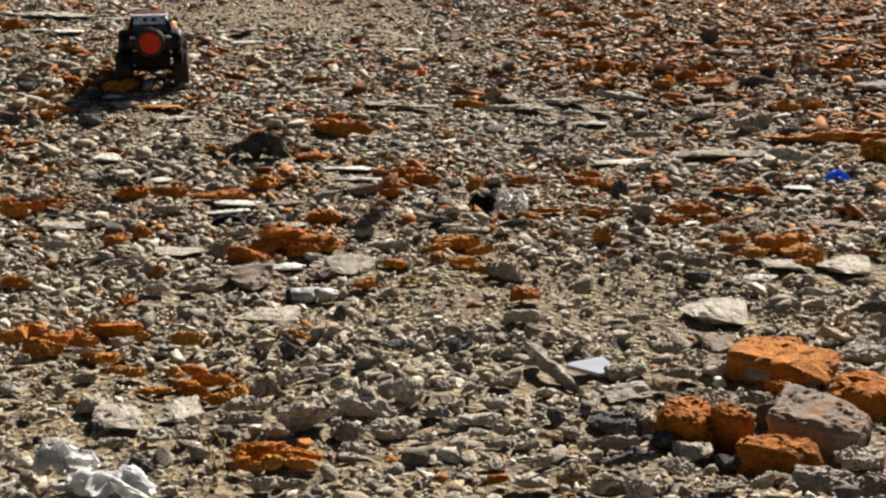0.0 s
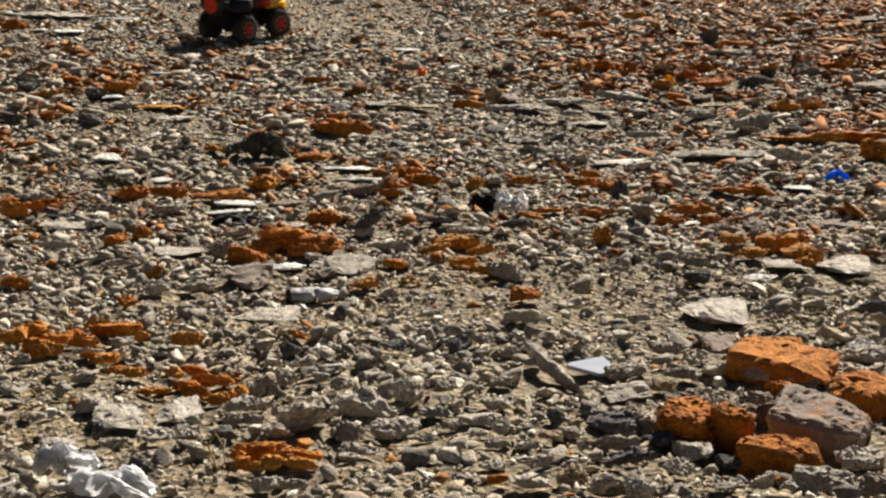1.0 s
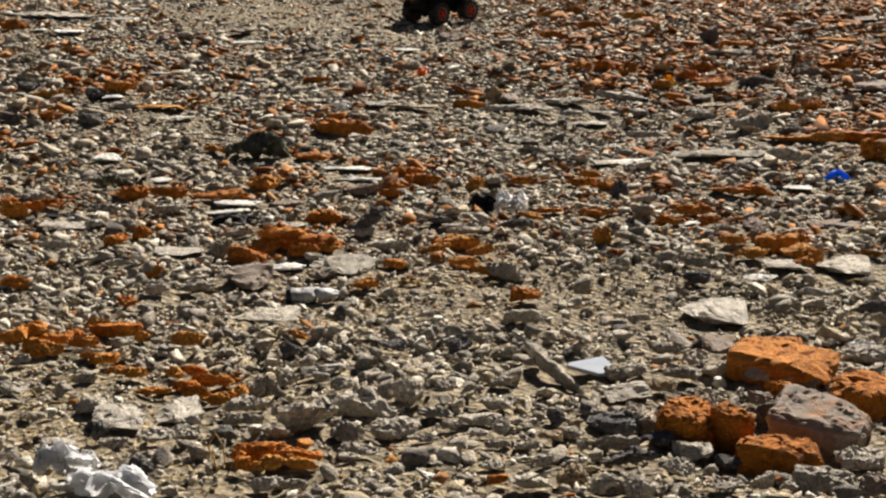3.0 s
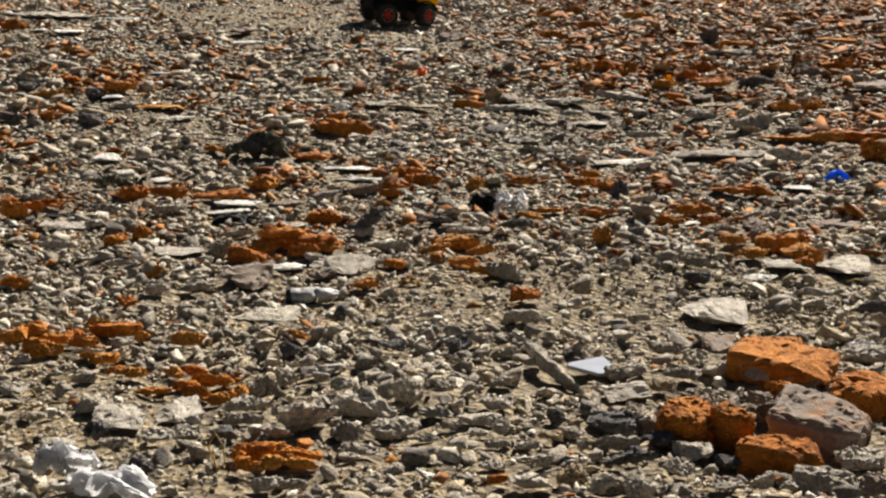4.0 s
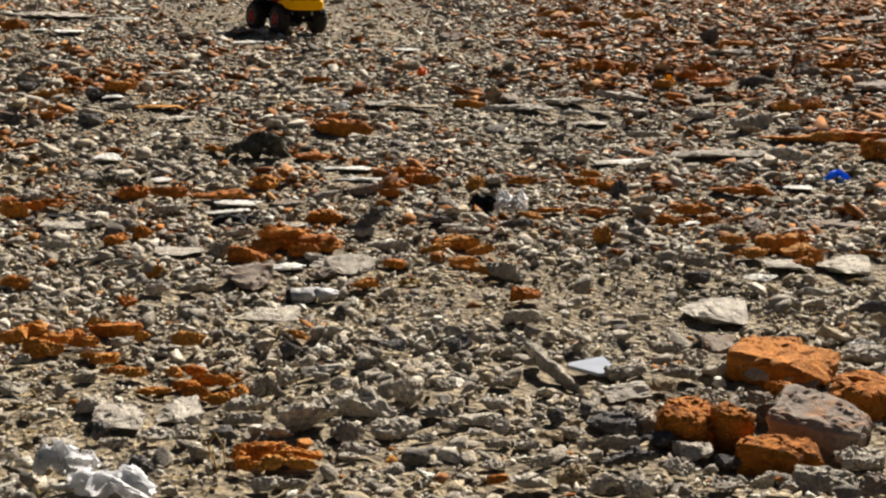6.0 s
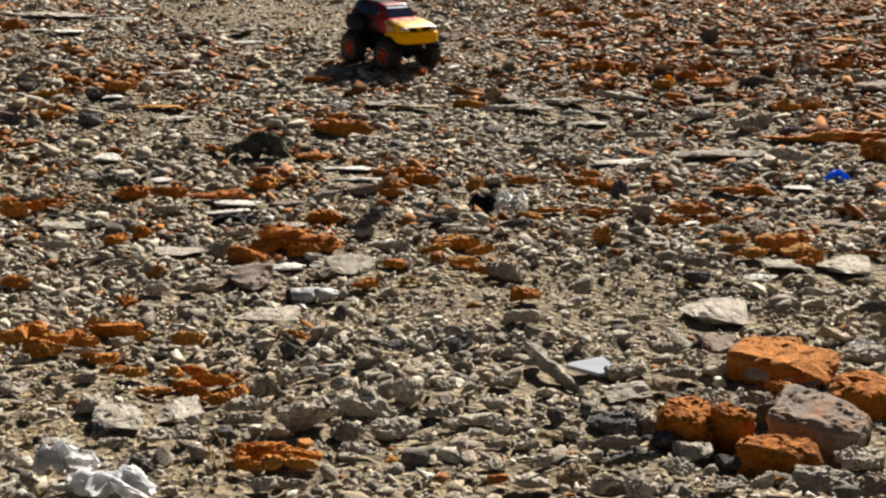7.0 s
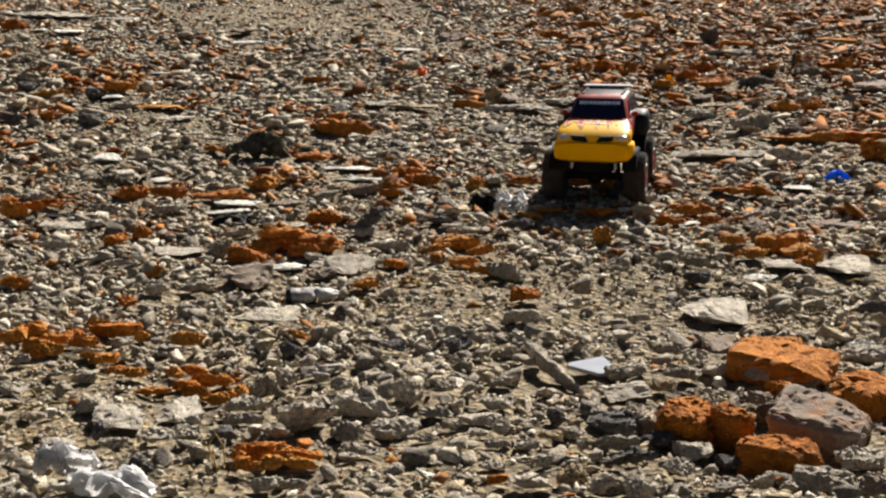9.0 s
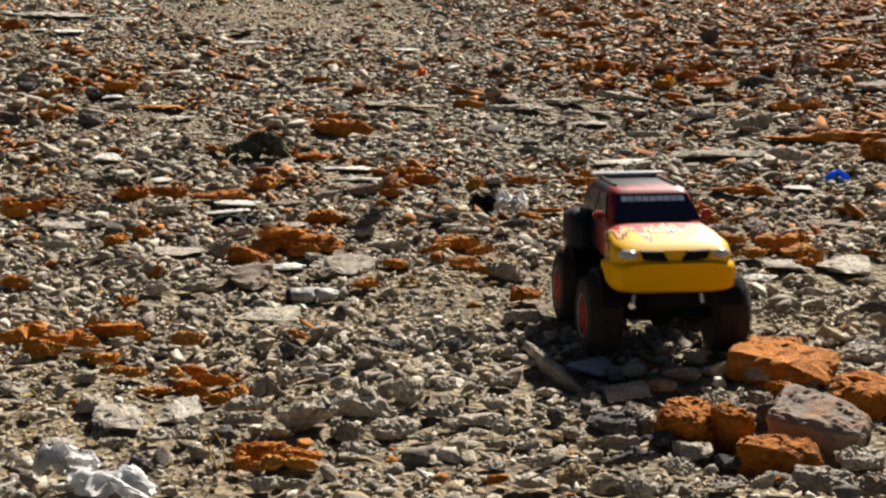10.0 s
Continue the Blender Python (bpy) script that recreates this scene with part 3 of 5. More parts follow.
loose('bit', -0.873, 3.585, 0.056, 0.036, 0.022, 2)
loose('bit', -0.779, 3.525, 0.110, 0.034, 0.028, 8)
loose('stone', -0.930, 3.392, 0.096, 0.041, 0.033, 7)
loose('stone', -0.741, 3.342, 0.095, 0.032, 0.028, -1)
loose('stone', -0.818, 3.184, 0.076, 0.032, 0.026, -10)
loose('stone', -0.935, 2.962, 0.085, 0.029, 0.024, 5)
loose('stone', -0.724, 2.772, 0.080, 0.027, 0.020, -11)
loose('tile', -0.302, 3.863, 0.177, 0.060, 0.009, -8)
loose('tile', -0.254, 3.749, 0.148, 0.061, 0.009, -3)
loose('dark', -0.186, 3.133, 0.089, 0.072, 0.086, 35)
loose('bit', -0.391, 2.981, 0.144, 0.051, 0.058, 4)
loose('bit', -0.302, 2.945, 0.108, 0.063, 0.043, -6)
loose('bit', -0.327, 2.900, 0.079, 0.047, 0.032, -7)
loose('bit', -0.453, 2.845, 0.107, 0.075, 0.044, -12)
loose('bit', -0.523, 3.658, 0.117, 0.082, 0.047, 2)
loose('brown', -0.439, 3.500, 0.109, 0.076, 0.012, 6)
loose('bit', -0.318, 3.243, 0.112, 0.034, 0.038, -13)
loose('stone', -0.232, 2.797, 0.159, 0.131, 0.027, 0)
loose('stone', -0.110, 2.822, 0.081, 0.062, 0.031, -13)
loose('grey_slab', -0.353, 2.403, 0.140, 0.100, 0.008, 0)
loose('grey_slab', -0.414, 3.174, 0.135, 0.069, 0.011, -11)
loose('dusty', -0.273, 2.744, 0.066, 0.051, 0.024, -4)
loose('bit', -0.169, 2.607, 0.064, 0.031, 0.026, -6)
loose('bit', -0.109, 2.790, 0.059, 0.041, 0.024, -13)
loose('bit', 0.039, 2.984, 0.110, 0.034, 0.043, -12)
loose('bit', -0.019, 2.928, 0.077, 0.030, 0.031, 0)
loose('bit', 0.074, 2.758, 0.111, 0.034, 0.035, -6)
loose('bit', -0.271, 2.225, 0.048, 0.017, 0.019, -12)
loose('dusty', -0.235, 3.581, 0.118, 0.040, 0.028, 0)
loose('stone', -0.513, 3.064, 0.088, 0.029, 0.025, 13)
loose('stone', -0.129, 2.970, 0.113, 0.038, 0.032, 4)
loose('stone', 0.066, 3.113, 0.118, 0.040, 0.019, 9)
loose('pale', 0.031, 3.164, 0.075, 0.025, 0.014, -6)
loose('bit', 0.413, 3.687, 0.091, 0.028, 0.026, -4)
loose('bit', 0.479, 3.653, 0.072, 0.050, 0.033, 5)
loose('dark', 0.507, 3.575, 0.057, 0.082, 0.062, 9)
loose('pale', 0.567, 3.484, 0.069, 0.038, 0.024, -1)
loose('bit', 0.420, 3.323, 0.114, 0.035, 0.025, 13)
loose('bit', 0.290, 3.364, 0.077, 0.024, 0.015, -3)
loose('bit', 0.235, 3.322, 0.073, 0.022, 0.020, -6)
loose('bit', 0.233, 3.762, 0.082, 0.025, 0.023, -7)
loose('stone', 0.141, 2.735, 0.097, 0.074, 0.050, -5)
loose('pale', 0.389, 2.387, 0.051, 0.017, 0.016, 7)
loose('stone', 0.155, 2.338, 0.082, 0.029, 0.028, 3)
loose('dark', 0.192, 3.185, 0.091, 0.031, 0.026, -1)
loose('dark', -0.021, 3.193, 0.091, 0.031, 0.023, 2)
loose('bit', 0.393, 3.034, 0.048, 0.038, 0.051, 6)
loose('stone', 0.457, 3.044, 0.087, 0.059, 0.030, -6)
loose('stone', 0.146, 3.729, 0.077, 0.051, 0.026, 5)
loose('bit', 0.103, 3.705, 0.077, 0.054, 0.033, -2)
loose('pale', 0.386, 2.723, 0.045, 0.015, 0.014, -20)
loose('bit', 0.168, 2.463, 0.065, 0.046, 0.028, -3)
loose('pale', 0.541, 2.414, 0.139, 0.171, 0.024, -4)
loose('tile', 0.704, 2.702, 0.080, 0.044, 0.007, -8)
loose('slab', 0.786, 2.787, 0.109, 0.091, 0.012, -4)
loose('tile', 1.040, 3.674, 0.125, 0.045, 0.007, -6)
loose('bit', 0.693, 2.961, 0.084, 0.026, 0.024, 11)
loose('bit', 0.804, 2.948, 0.126, 0.087, 0.051, 5)
loose('bit', 0.883, 3.050, 0.058, 0.040, 0.042, 0)
loose('bit', 0.831, 2.863, 0.090, 0.063, 0.037, 5)
loose('brown', 0.807, 3.188, 0.060, 0.087, 0.022, 7)
loose('dusty', 0.776, 3.027, 0.043, 0.062, 0.048, -5)
loose('bit', 0.598, 3.210, 0.091, 0.038, 0.036, 1)
loose('tile', 0.644, 3.205, 0.076, 0.042, 0.007, 4)
loose('brown', 1.031, 3.248, 0.147, 0.085, 0.014, -8)
loose('tan', 0.743, 2.946, 0.129, 0.044, 0.013, -6)
loose('grey_slab', 0.932, 2.802, 0.126, 0.180, 0.014, -35)
loose('pale', 0.949, 2.701, 0.044, 0.020, 0.015, -25)
loose('dark', 0.887, 2.468, 0.084, 0.033, 0.028, 5)
loose('bit', 0.695, 3.326, 0.069, 0.048, 0.029, 8)
loose('bit', 0.820, 3.552, 0.129, 0.039, 0.021, -12)
loose('tan', 0.796, 3.595, 0.068, 0.044, 0.023, 10)
loose('bit', 0.912, 3.562, 0.111, 0.034, 0.038, -10)
loose('bit', 0.863, 2.844, 0.045, 0.031, 0.037, 12)
loose('stone', 0.581, 2.812, 0.081, 0.034, 0.028, -12)
loose('dark', 0.558, 2.661, 0.064, 0.049, 0.029, -12)
loose('stone', 0.715, 3.136, 0.089, 0.038, 0.030, 7)
loose('stone', 0.892, 3.381, 0.064, 0.049, 0.030, 8)
loose('grey_slab', 0.916, 4.160, 0.336, 0.120, 0.015, -2)
loose('tile', 0.604, 4.063, 0.170, 0.090, 0.014, 4)
loose('grey_slab', 0.519, 4.002, 0.091, 0.099, 0.015, -5)
loose('bit', 1.452, 4.376, 0.245, 0.075, 0.041, -18)
loose('bit', 1.316, 4.316, 0.132, 0.040, 0.046, -12)
loose('bit', 1.413, 4.065, 0.113, 0.079, 0.069, 4)
loose('bit', 1.193, 4.363, 0.198, 0.061, 0.021, -10)
loose('tan', 1.101, 4.472, 0.081, 0.027, 0.026, 4)
loose('dark', 1.230, 4.430, 0.122, 0.041, 0.036, -8)
loose('stone', 1.121, 4.018, 0.168, 0.056, 0.049, 2)
loose('grey_slab', -2.214, 7.248, 0.522, 0.279, 0.030, 0)
loose('tile', -1.914, 6.553, 0.149, 0.106, 0.011, 1)
loose('tile', -2.103, 6.660, 0.103, 0.057, 0.007, 4)
loose('tile', -1.823, 7.160, 0.274, 0.092, 0.008, -4)
loose('tile', -1.772, 7.487, 0.102, 0.109, 0.008, 13)
loose('tile', -1.198, 5.408, 0.115, 0.039, 0.007, -4)
loose('bit', -2.239, 6.693, 0.168, 0.051, 0.061, 10)
loose('brown', -1.396, 6.394, 0.070, 0.101, 0.031, -6)
loose('bit', -1.282, 5.046, 0.175, 0.053, 0.048, -6)
loose('bit', -1.520, 5.217, 0.082, 0.058, 0.035, 13)
loose('bit', -1.556, 5.021, 0.156, 0.048, 0.035, -2)
loose('dark', -1.357, 4.942, 0.075, 0.057, 0.045, 0)
loose('pale', -1.210, 4.834, 0.141, 0.047, 0.030, -4)
loose('bit', -1.071, 4.790, 0.207, 0.063, 0.013, -3)
loose('slab', -0.975, 4.599, 0.153, 0.086, 0.012, 2)
loose('slab', -0.873, 4.414, 0.074, 0.045, 0.007, 0)
loose('tile', -1.004, 4.377, 0.041, 0.057, 0.008, 3)
loose('tile', -1.067, 3.999, 0.104, 0.091, 0.014, -6)
loose('dark', -1.682, 5.136, 0.097, 0.074, 0.038, -13)
loose('dark', -1.288, 4.592, 0.094, 0.072, 0.040, 9)
loose('dark', -1.559, 4.572, 0.106, 0.050, 0.036, 4)
loose('bit', -1.457, 4.641, 0.057, 0.040, 0.032, -11)
loose('bit', -0.742, 4.112, 0.098, 0.030, 0.024, -4)
loose('pale', -0.756, 4.255, 0.080, 0.027, 0.016, -5)
loose('bit', -0.348, 4.445, 0.237, 0.072, 0.056, -20)
loose('bit', -0.419, 4.044, 0.146, 0.045, 0.024, 10)
loose('tan', -0.117, 4.836, 0.204, 0.069, 0.013, -6)
loose('slab', -0.239, 4.900, 0.127, 0.107, 0.015, 0)
loose('dark', -0.259, 5.717, 0.084, 0.061, 0.028, 10)
loose('dark', -0.734, 6.091, 0.072, 0.024, 0.020, 11)
loose('dark', -0.664, 5.839, 0.059, 0.045, 0.021, 9)
loose('tile', -0.173, 6.108, 0.149, 0.068, 0.008, -5)
loose('tan', -0.174, 5.663, 0.156, 0.052, 0.036, -4)
loose('bit', -0.526, 5.321, 0.125, 0.038, 0.025, -1)
loose('brown', -1.032, 6.600, 0.130, 0.188, 0.021, 12)
loose('tile', -0.951, 6.343, 0.190, 0.085, 0.009, -5)
loose('brown', 0.061, 6.626, 0.168, 0.184, 0.056, 0)
loose('bit', 0.134, 6.615, 0.160, 0.049, 0.031, 9)
loose('bit', 0.571, 6.597, 0.175, 0.053, 0.048, -8)
loose('tile', 0.520, 6.467, 0.139, 0.086, 0.009, 8)
loose('bit', 0.604, 5.635, 0.114, 0.080, 0.054, -5)
loose('bit', 0.722, 5.643, 0.120, 0.073, 0.048, 12)
loose('bit', 0.808, 5.574, 0.079, 0.055, 0.068, -11)
loose('tan', 0.204, 5.020, 0.091, 0.070, 0.077, 5)
loose('brown', 0.261, 5.025, 0.099, 0.143, 0.024, -9)
loose('bit', 0.102, 4.937, 0.148, 0.045, 0.039, -12)
loose('stone', 0.484, 5.005, 0.245, 0.083, 0.026, -2)
loose('slab', 0.606, 4.888, 0.152, 0.051, 0.007, -12)
loose('slab', 0.555, 4.728, 0.146, 0.082, 0.012, 12)
loose('dark', 0.407, 4.484, 0.060, 0.046, 0.039, -4)
loose('stone', 0.724, 5.125, 0.230, 0.078, 0.034, 6)
loose('stone', 0.320, 4.878, 0.262, 0.088, 0.017, 3)
loose('dark', 1.327, 6.375, 0.099, 0.076, 0.085, -2)
loose('bit', 1.434, 6.223, 0.188, 0.058, 0.027, -8)
loose('bit', 1.140, 5.373, 0.190, 0.058, 0.026, -8)
loose('bit', 1.124, 5.238, 0.158, 0.048, 0.028, -14)
loose('tan', 1.083, 4.980, 0.203, 0.068, 0.014, 9)
loose('brown', 1.040, 5.100, 0.092, 0.133, 0.019, -7)
loose('dusty', 1.565, 5.513, 0.127, 0.091, 0.043, -3)
loose('stone', 1.349, 6.016, 0.221, 0.074, 0.028, -3)
loose('stone', 1.121, 4.561, 0.186, 0.069, 0.063, 3)
loose('stone', 0.980, 4.785, 0.128, 0.080, 0.044, -2)
loose('bit', 1.312, 4.831, 0.146, 0.045, 0.052, 11)
loose('bit', 1.415, 4.815, 0.097, 0.068, 0.044, 6)
loose('bit', 1.740, 5.628, 0.171, 0.052, 0.054, 13)
loose('brown', 1.756, 5.205, 0.167, 0.175, 0.023, 0)
loose('bit', 1.945, 6.320, 0.191, 0.058, 0.028, -8)
loose('stone', 1.716, 5.377, 0.149, 0.050, 0.040, -5)
loose('dark', 1.303, 5.304, 0.171, 0.058, 0.043, 7)
loose('bit', 0.636, 7.772, 0.159, 0.049, 0.059, -6)
loose('bit', 1.116, 7.333, 0.216, 0.066, 0.045, -5)
loose('bit', 0.825, 7.044, 0.171, 0.052, 0.044, 13)
loose('bit', 2.131, 6.952, 0.174, 0.053, 0.036, 0)
loose('brown', 2.303, 7.012, 0.127, 0.183, 0.020, -2)
loose('bit', -0.107, 3.789, 0.098, 0.040, 0.039, -8)
loose('bit', -0.061, 3.705, 0.115, 0.035, 0.040, 9)
loose('bit', -0.138, 3.619, 0.075, 0.030, 0.030, 3)
loose('bit', -0.151, 3.510, 0.073, 0.022, 0.027, -12)
loose('bit', -1.199, 3.410, 0.060, 0.042, 0.028, -12)
loose('bit', -1.111, 3.352, 0.070, 0.021, 0.026, -3)
loose('bit', -0.773, 2.179, 0.058, 0.041, 0.025, -10)
loose('bit', -0.569, 2.223, 0.060, 0.021, 0.024, 2)
loose('bit', -0.635, 2.124, 0.064, 0.020, 0.023, -7)
loose('bit', -0.683, 2.083, 0.051, 0.031, 0.021, -6)
loose('bit', -0.549, 2.001, 0.043, 0.022, 0.017, 3)
loose('bit', -0.502, 1.964, 0.049, 0.022, 0.020, -5)
loose('bit', -0.358, 1.962, 0.053, 0.031, 0.021, -3)
loose('bit', -0.413, 2.007, 0.048, 0.018, 0.019, 0)
loose('bit', -0.419, 1.939, 0.048, 0.021, 0.019, 8)
loose('bit', -0.357, 1.873, 0.051, 0.017, 0.020, 12)
loose('bit', -0.411, 3.094, 0.097, 0.030, 0.038, -7)
loose('bit', -0.428, 2.954, 0.077, 0.051, 0.031, -1)
loose('bit', -0.268, 2.921, 0.061, 0.043, 0.025, -5)
loose('bit', -0.213, 1.553, 0.043, 0.018, 0.017, 1)
loose('bit', -0.274, 1.560, 0.026, 0.018, 0.015, -5)
loose('bit', 0.008, 3.021, 0.079, 0.030, 0.032, 4)
loose('bit', 0.089, 2.922, 0.077, 0.024, 0.029, -7)
loose('bit', 0.047, 2.819, 0.074, 0.023, 0.024, 10)
loose('bit', 0.723, 2.865, 0.091, 0.028, 0.027, -11)
loose('bit', 0.822, 2.790, 0.059, 0.032, 0.024, 11)
loose('bit', 0.655, 3.317, 0.069, 0.040, 0.028, 2)
loose('bit', 0.696, 3.217, 0.074, 0.023, 0.028, 8)
loose('bit', 0.452, 3.808, 0.078, 0.024, 0.024, -10)
loose('bit', 0.916, 5.319, 0.091, 0.063, 0.038, -2)
loose('bit', 1.044, 5.440, 0.110, 0.052, 0.044, -3)
loose('bit', 1.138, 5.617, 0.114, 0.035, 0.044, 4)
loose('bit', 0.939, 5.108, 0.092, 0.058, 0.037, -4)
loose('pale', -1.060, 3.048, 0.058, 0.045, 0.020, -2)
loose('pale', -1.161, 3.509, 0.083, 0.049, 0.028, -13)
loose('pale', -0.897, 3.181, 0.061, 0.026, 0.021, 7)
loose('pale', -0.297, 2.867, 0.069, 0.023, 0.019, -5)
loose('pale', -0.027, 2.400, 0.051, 0.017, 0.016, 13)
loose('pale', 0.803, 2.588, 0.075, 0.025, 0.018, 6)
loose('pale', -0.205, 3.089, 0.074, 0.025, 0.020, 12)
loose('pale', 0.494, 4.869, 0.130, 0.044, 0.019, 10)
loose('pale', 0.210, 4.863, 0.154, 0.052, 0.022, -3)
loose('pale', 0.289, 4.387, 0.119, 0.040, 0.017, -13)
loose('pale', 0.733, 4.563, 0.141, 0.048, 0.025, -2)


# ---- litter ----
def part(name, bm, mat, parent, label="", at=None):
    """Links a bmesh as one mesh object under a thing or a part."""
    me = bpy.data.meshes.new(name)
    bm.normal_update()
    bm.to_mesh(me)
    bm.free()
    for m in (mat if isinstance(mat, list) else [mat]):
        me.materials.append(m)
    ob = new(name, me)
    ob.parent = parent
    if at is not None:
        ob.matrix_basis = at
    if label:
        ob["label"] = label
    return ob


def shade(ob, angle=35):
    for p_ in ob.data.polygons:
        p_.use_smooth = True
    ob.data.set_sharp_from_angle(angle=radians(angle))
    return ob


def thing(name, bm, mat, m, label, category):
    ob = part(name, bm, mat, None)
    ob.matrix_world = m
    return tagged(ob, label, category)


def crumple(seed, w, d, h, folds=3.0, cells=26, ragged=0.3):
    """A crumpled sheet of film or cloth with real folds, thick edges and an uneven outline."""
    rng = np.random.default_rng(seed)
    off = Vector(rng.uniform(0, 60, 3))
    bm = bmesh.new()
    grid = [[None] * cells for _ in range(cells)]
    for i in range(cells):
        for j in range(cells):
            u, v = i / (cells - 1) * 2 - 1, j / (cells - 1) * 2 - 1
            r = math.hypot(u, v)
            a = math.atan2(v, u)
            q = Vector((u, v, 0)) * folds + off
            edge = 1 - ragged * (0.5 + 0.5 * noise.noise(Vector((math.cos(a) * 1.7, math.sin(a) * 1.7, 3)) + off))
            k = edge * (max(abs(u), abs(v)) / r if r > 0.01 else 1)
            warp = Vector((noise.noise(q * 0.6 + Vector((3, 8, 1))), noise.noise(q * 0.6 + Vector((8, 3, 1))), 0))
            ridge = 0.5 + noise.noise(q * 0.55 + warp)
            fine = 1 - abs(noise.noise(q * 1.3 + warp * 1.5 + Vector((9, 2, 5)))) * 2
            fall = max(0.0, 1 - (r / 1.15) ** 2)
            x = u * edge * (0.75 + 0.25 * k) + 0.12 * noise.noise(q + Vector((5, 1, 0)))
            y = v * edge * (0.75 + 0.25 * k) + 0.12 * noise.noise(q + Vector((1, 7, 0)))
            z = max(0.02, (0.3 + 0.55 * ridge + 0.3 * fine) * fall ** 0.7 + 0.03)
            grid[i][j] = bm.verts.new((x * w / 2, y * d / 2, z * h))
    for i in range(cells - 1):
        for j in range(cells - 1):
            bm.faces.new((grid[i][j], grid[i + 1][j], grid[i + 1][j + 1], grid[i][j + 1]))
    bmesh.ops.solidify(bm, geom=bm.faces[:], thickness=0.0012)
    return bm


def litter(name, mat, seed, x, y, w, d, h, label, category, rz=0, folds=3.0, ragged=0.3, lift=0.006):
    TAKEN.append((x, y, w / 2, d / 2, 1.3))
    ob = thing(name, crumple(seed, w, d, h, folds, 36, ragged), mat, pose(x, y, float(ground_z(x, y)) + lift, 0, 0, rz), label, category)
    for p_ in ob.data.polygons:
        p_.use_smooth = True
    ob.data.set_sharp_from_angle(angle=radians(50))
    return ob


def rag_heap(name, mat, seed, x, y, w, h, n, label, category):
    """A twisted heap of torn, folded sheets joined at the middle."""
    rng = np.random.default_rng(seed)
    TAKEN.append((x, y, w * 0.45, w * 0.3, 1.0))
    heap = tagged(new(name), label, category)
    heap.matrix_world = pose(x, y, float(ground_z(x, y)) + 0.004)
    for k in range(n):
        one = crumple(seed * 10 + k, w * rng.uniform(0.4, 0.75), w * rng.uniform(0.22, 0.4), h * 0.35, 2.4, 12, 0.5)
        m = pose(rng.uniform(-0.3, 0.3) * w, rng.uniform(-0.15, 0.15) * w, h * rng.uniform(0.05, 0.35), rng.uniform(-20, 65), rng.uniform(-35, 35), rng.uniform(-40, 40))
        bmesh.ops.transform(one, matrix=m, verts=one.verts)
        for v in one.verts:
            v.co.z = max(v.co.z, -0.004)
        shade(part("fold", one, mat, heap), 50)
    return heap


rag_heap('plastic_bag', M_BAG, 40, -0.497, 1.545, 0.085, 0.085, 11, 'crumpled white plastic bag lying on soil', 'plastic bag')
rag_heap('plastic_bag', M_BAG, 41, -0.405, 1.438, 0.12, 0.03, 8, 'torn white plastic bag lying on soil', 'plastic bag')
litter('rubber_scrap', M_BLACK, 42, -0.554, 3.272, 0.154, 0.079, 0.021, 'black rubber sheet under white tile shards', 'rubber scrap', 0, 2.0, 0.50)
litter('rubber_scrap', M_BLACK, 43, -1.042, 3.350, 0.123, 0.059, 0.009, 'flat black rubber strip on rubble', 'rubber scrap', 0, 2.0, 0.50)
litter('blue_film_scrap', M_BLUE, 44, 1.193, 3.768, 0.094, 0.048, 0.028, 'crumpled bright blue plastic scrap on rubble', 'plastic scrap', 0, 2.6, 0.50)
litter('yellow_film_scrap', M_YELLOW, 45, 0.954, 5.346, 0.07, 0.06, 0.04, 'crumpled yellow plastic scrap on rubble', 'plastic scrap', -30, 2.0, 0.50)
litter('orange_film_scrap', M_ORANGE_FILM, 46, -0.089, 5.536, 0.062, 0.095, 0.031, 'small bright orange plastic scrap on rubble', 'plastic scrap', 0, 2.0, 0.40)
litter('paper_scrap', M_BAG, 47, -0.387, 4.856, 0.065, 0.072, 0.024, 'small crumpled white paper on rubble', 'paper scrap', 0, 2.6, 0.50)
litter('yellow_film_scrap', M_STRAW, 48, -0.073, 2.663, 0.071, 0.047, 0.013, 'crumpled yellowish film scrap on rubble', 'plastic scrap', 10, 2.6, 0.60)
litter('bag_scrap', M_BAG, 49, 0.757, 2.167, 0.058, 0.033, 0.010, 'white plastic shred between bricks', 'plastic scrap', 0, 2.6, 0.60)
rag_heap('rag', M_RAG, 71, -0.576, 4.089, 0.21, 0.13, 9, 'crumpled torn dark olive rag on rubble', 'rag')
rag_heap('rag', M_RAG, 72, -0.661, 4.097, 0.121, 0.074, 5, 'torn dark olive rag strip on rubble', 'rag')
rag_heap('rag', M_RAG, 77, -0.433, 4.214, 0.125, 0.030, 4, 'flat dark rag over an orange brick piece', 'rag')
rag_heap('plastic_scrap', M_BAG, 73, 0.191, 3.388, 0.098, 0.095, 9, 'crumpled white plastic scrap on rubble', 'plastic scrap')
rag_heap('black_film_scrap', M_BLACK, 74, 0.121, 3.395, 0.1, 0.075, 8, 'crumpled black plastic film scrap on rubble', 'plastic scrap')
rag_heap('rubber_scrap', M_RAG, 75, -0.980, 3.657, 0.139, 0.050, 4, 'bent black rubber scraps lying on rubble', 'rubber scrap')
rag_heap('rubber_scrap', M_BLACK, 76, -0.896, 3.680, 0.047, 0.050, 3, 'folded black rubber scrap on rubble', 'rubber scrap')


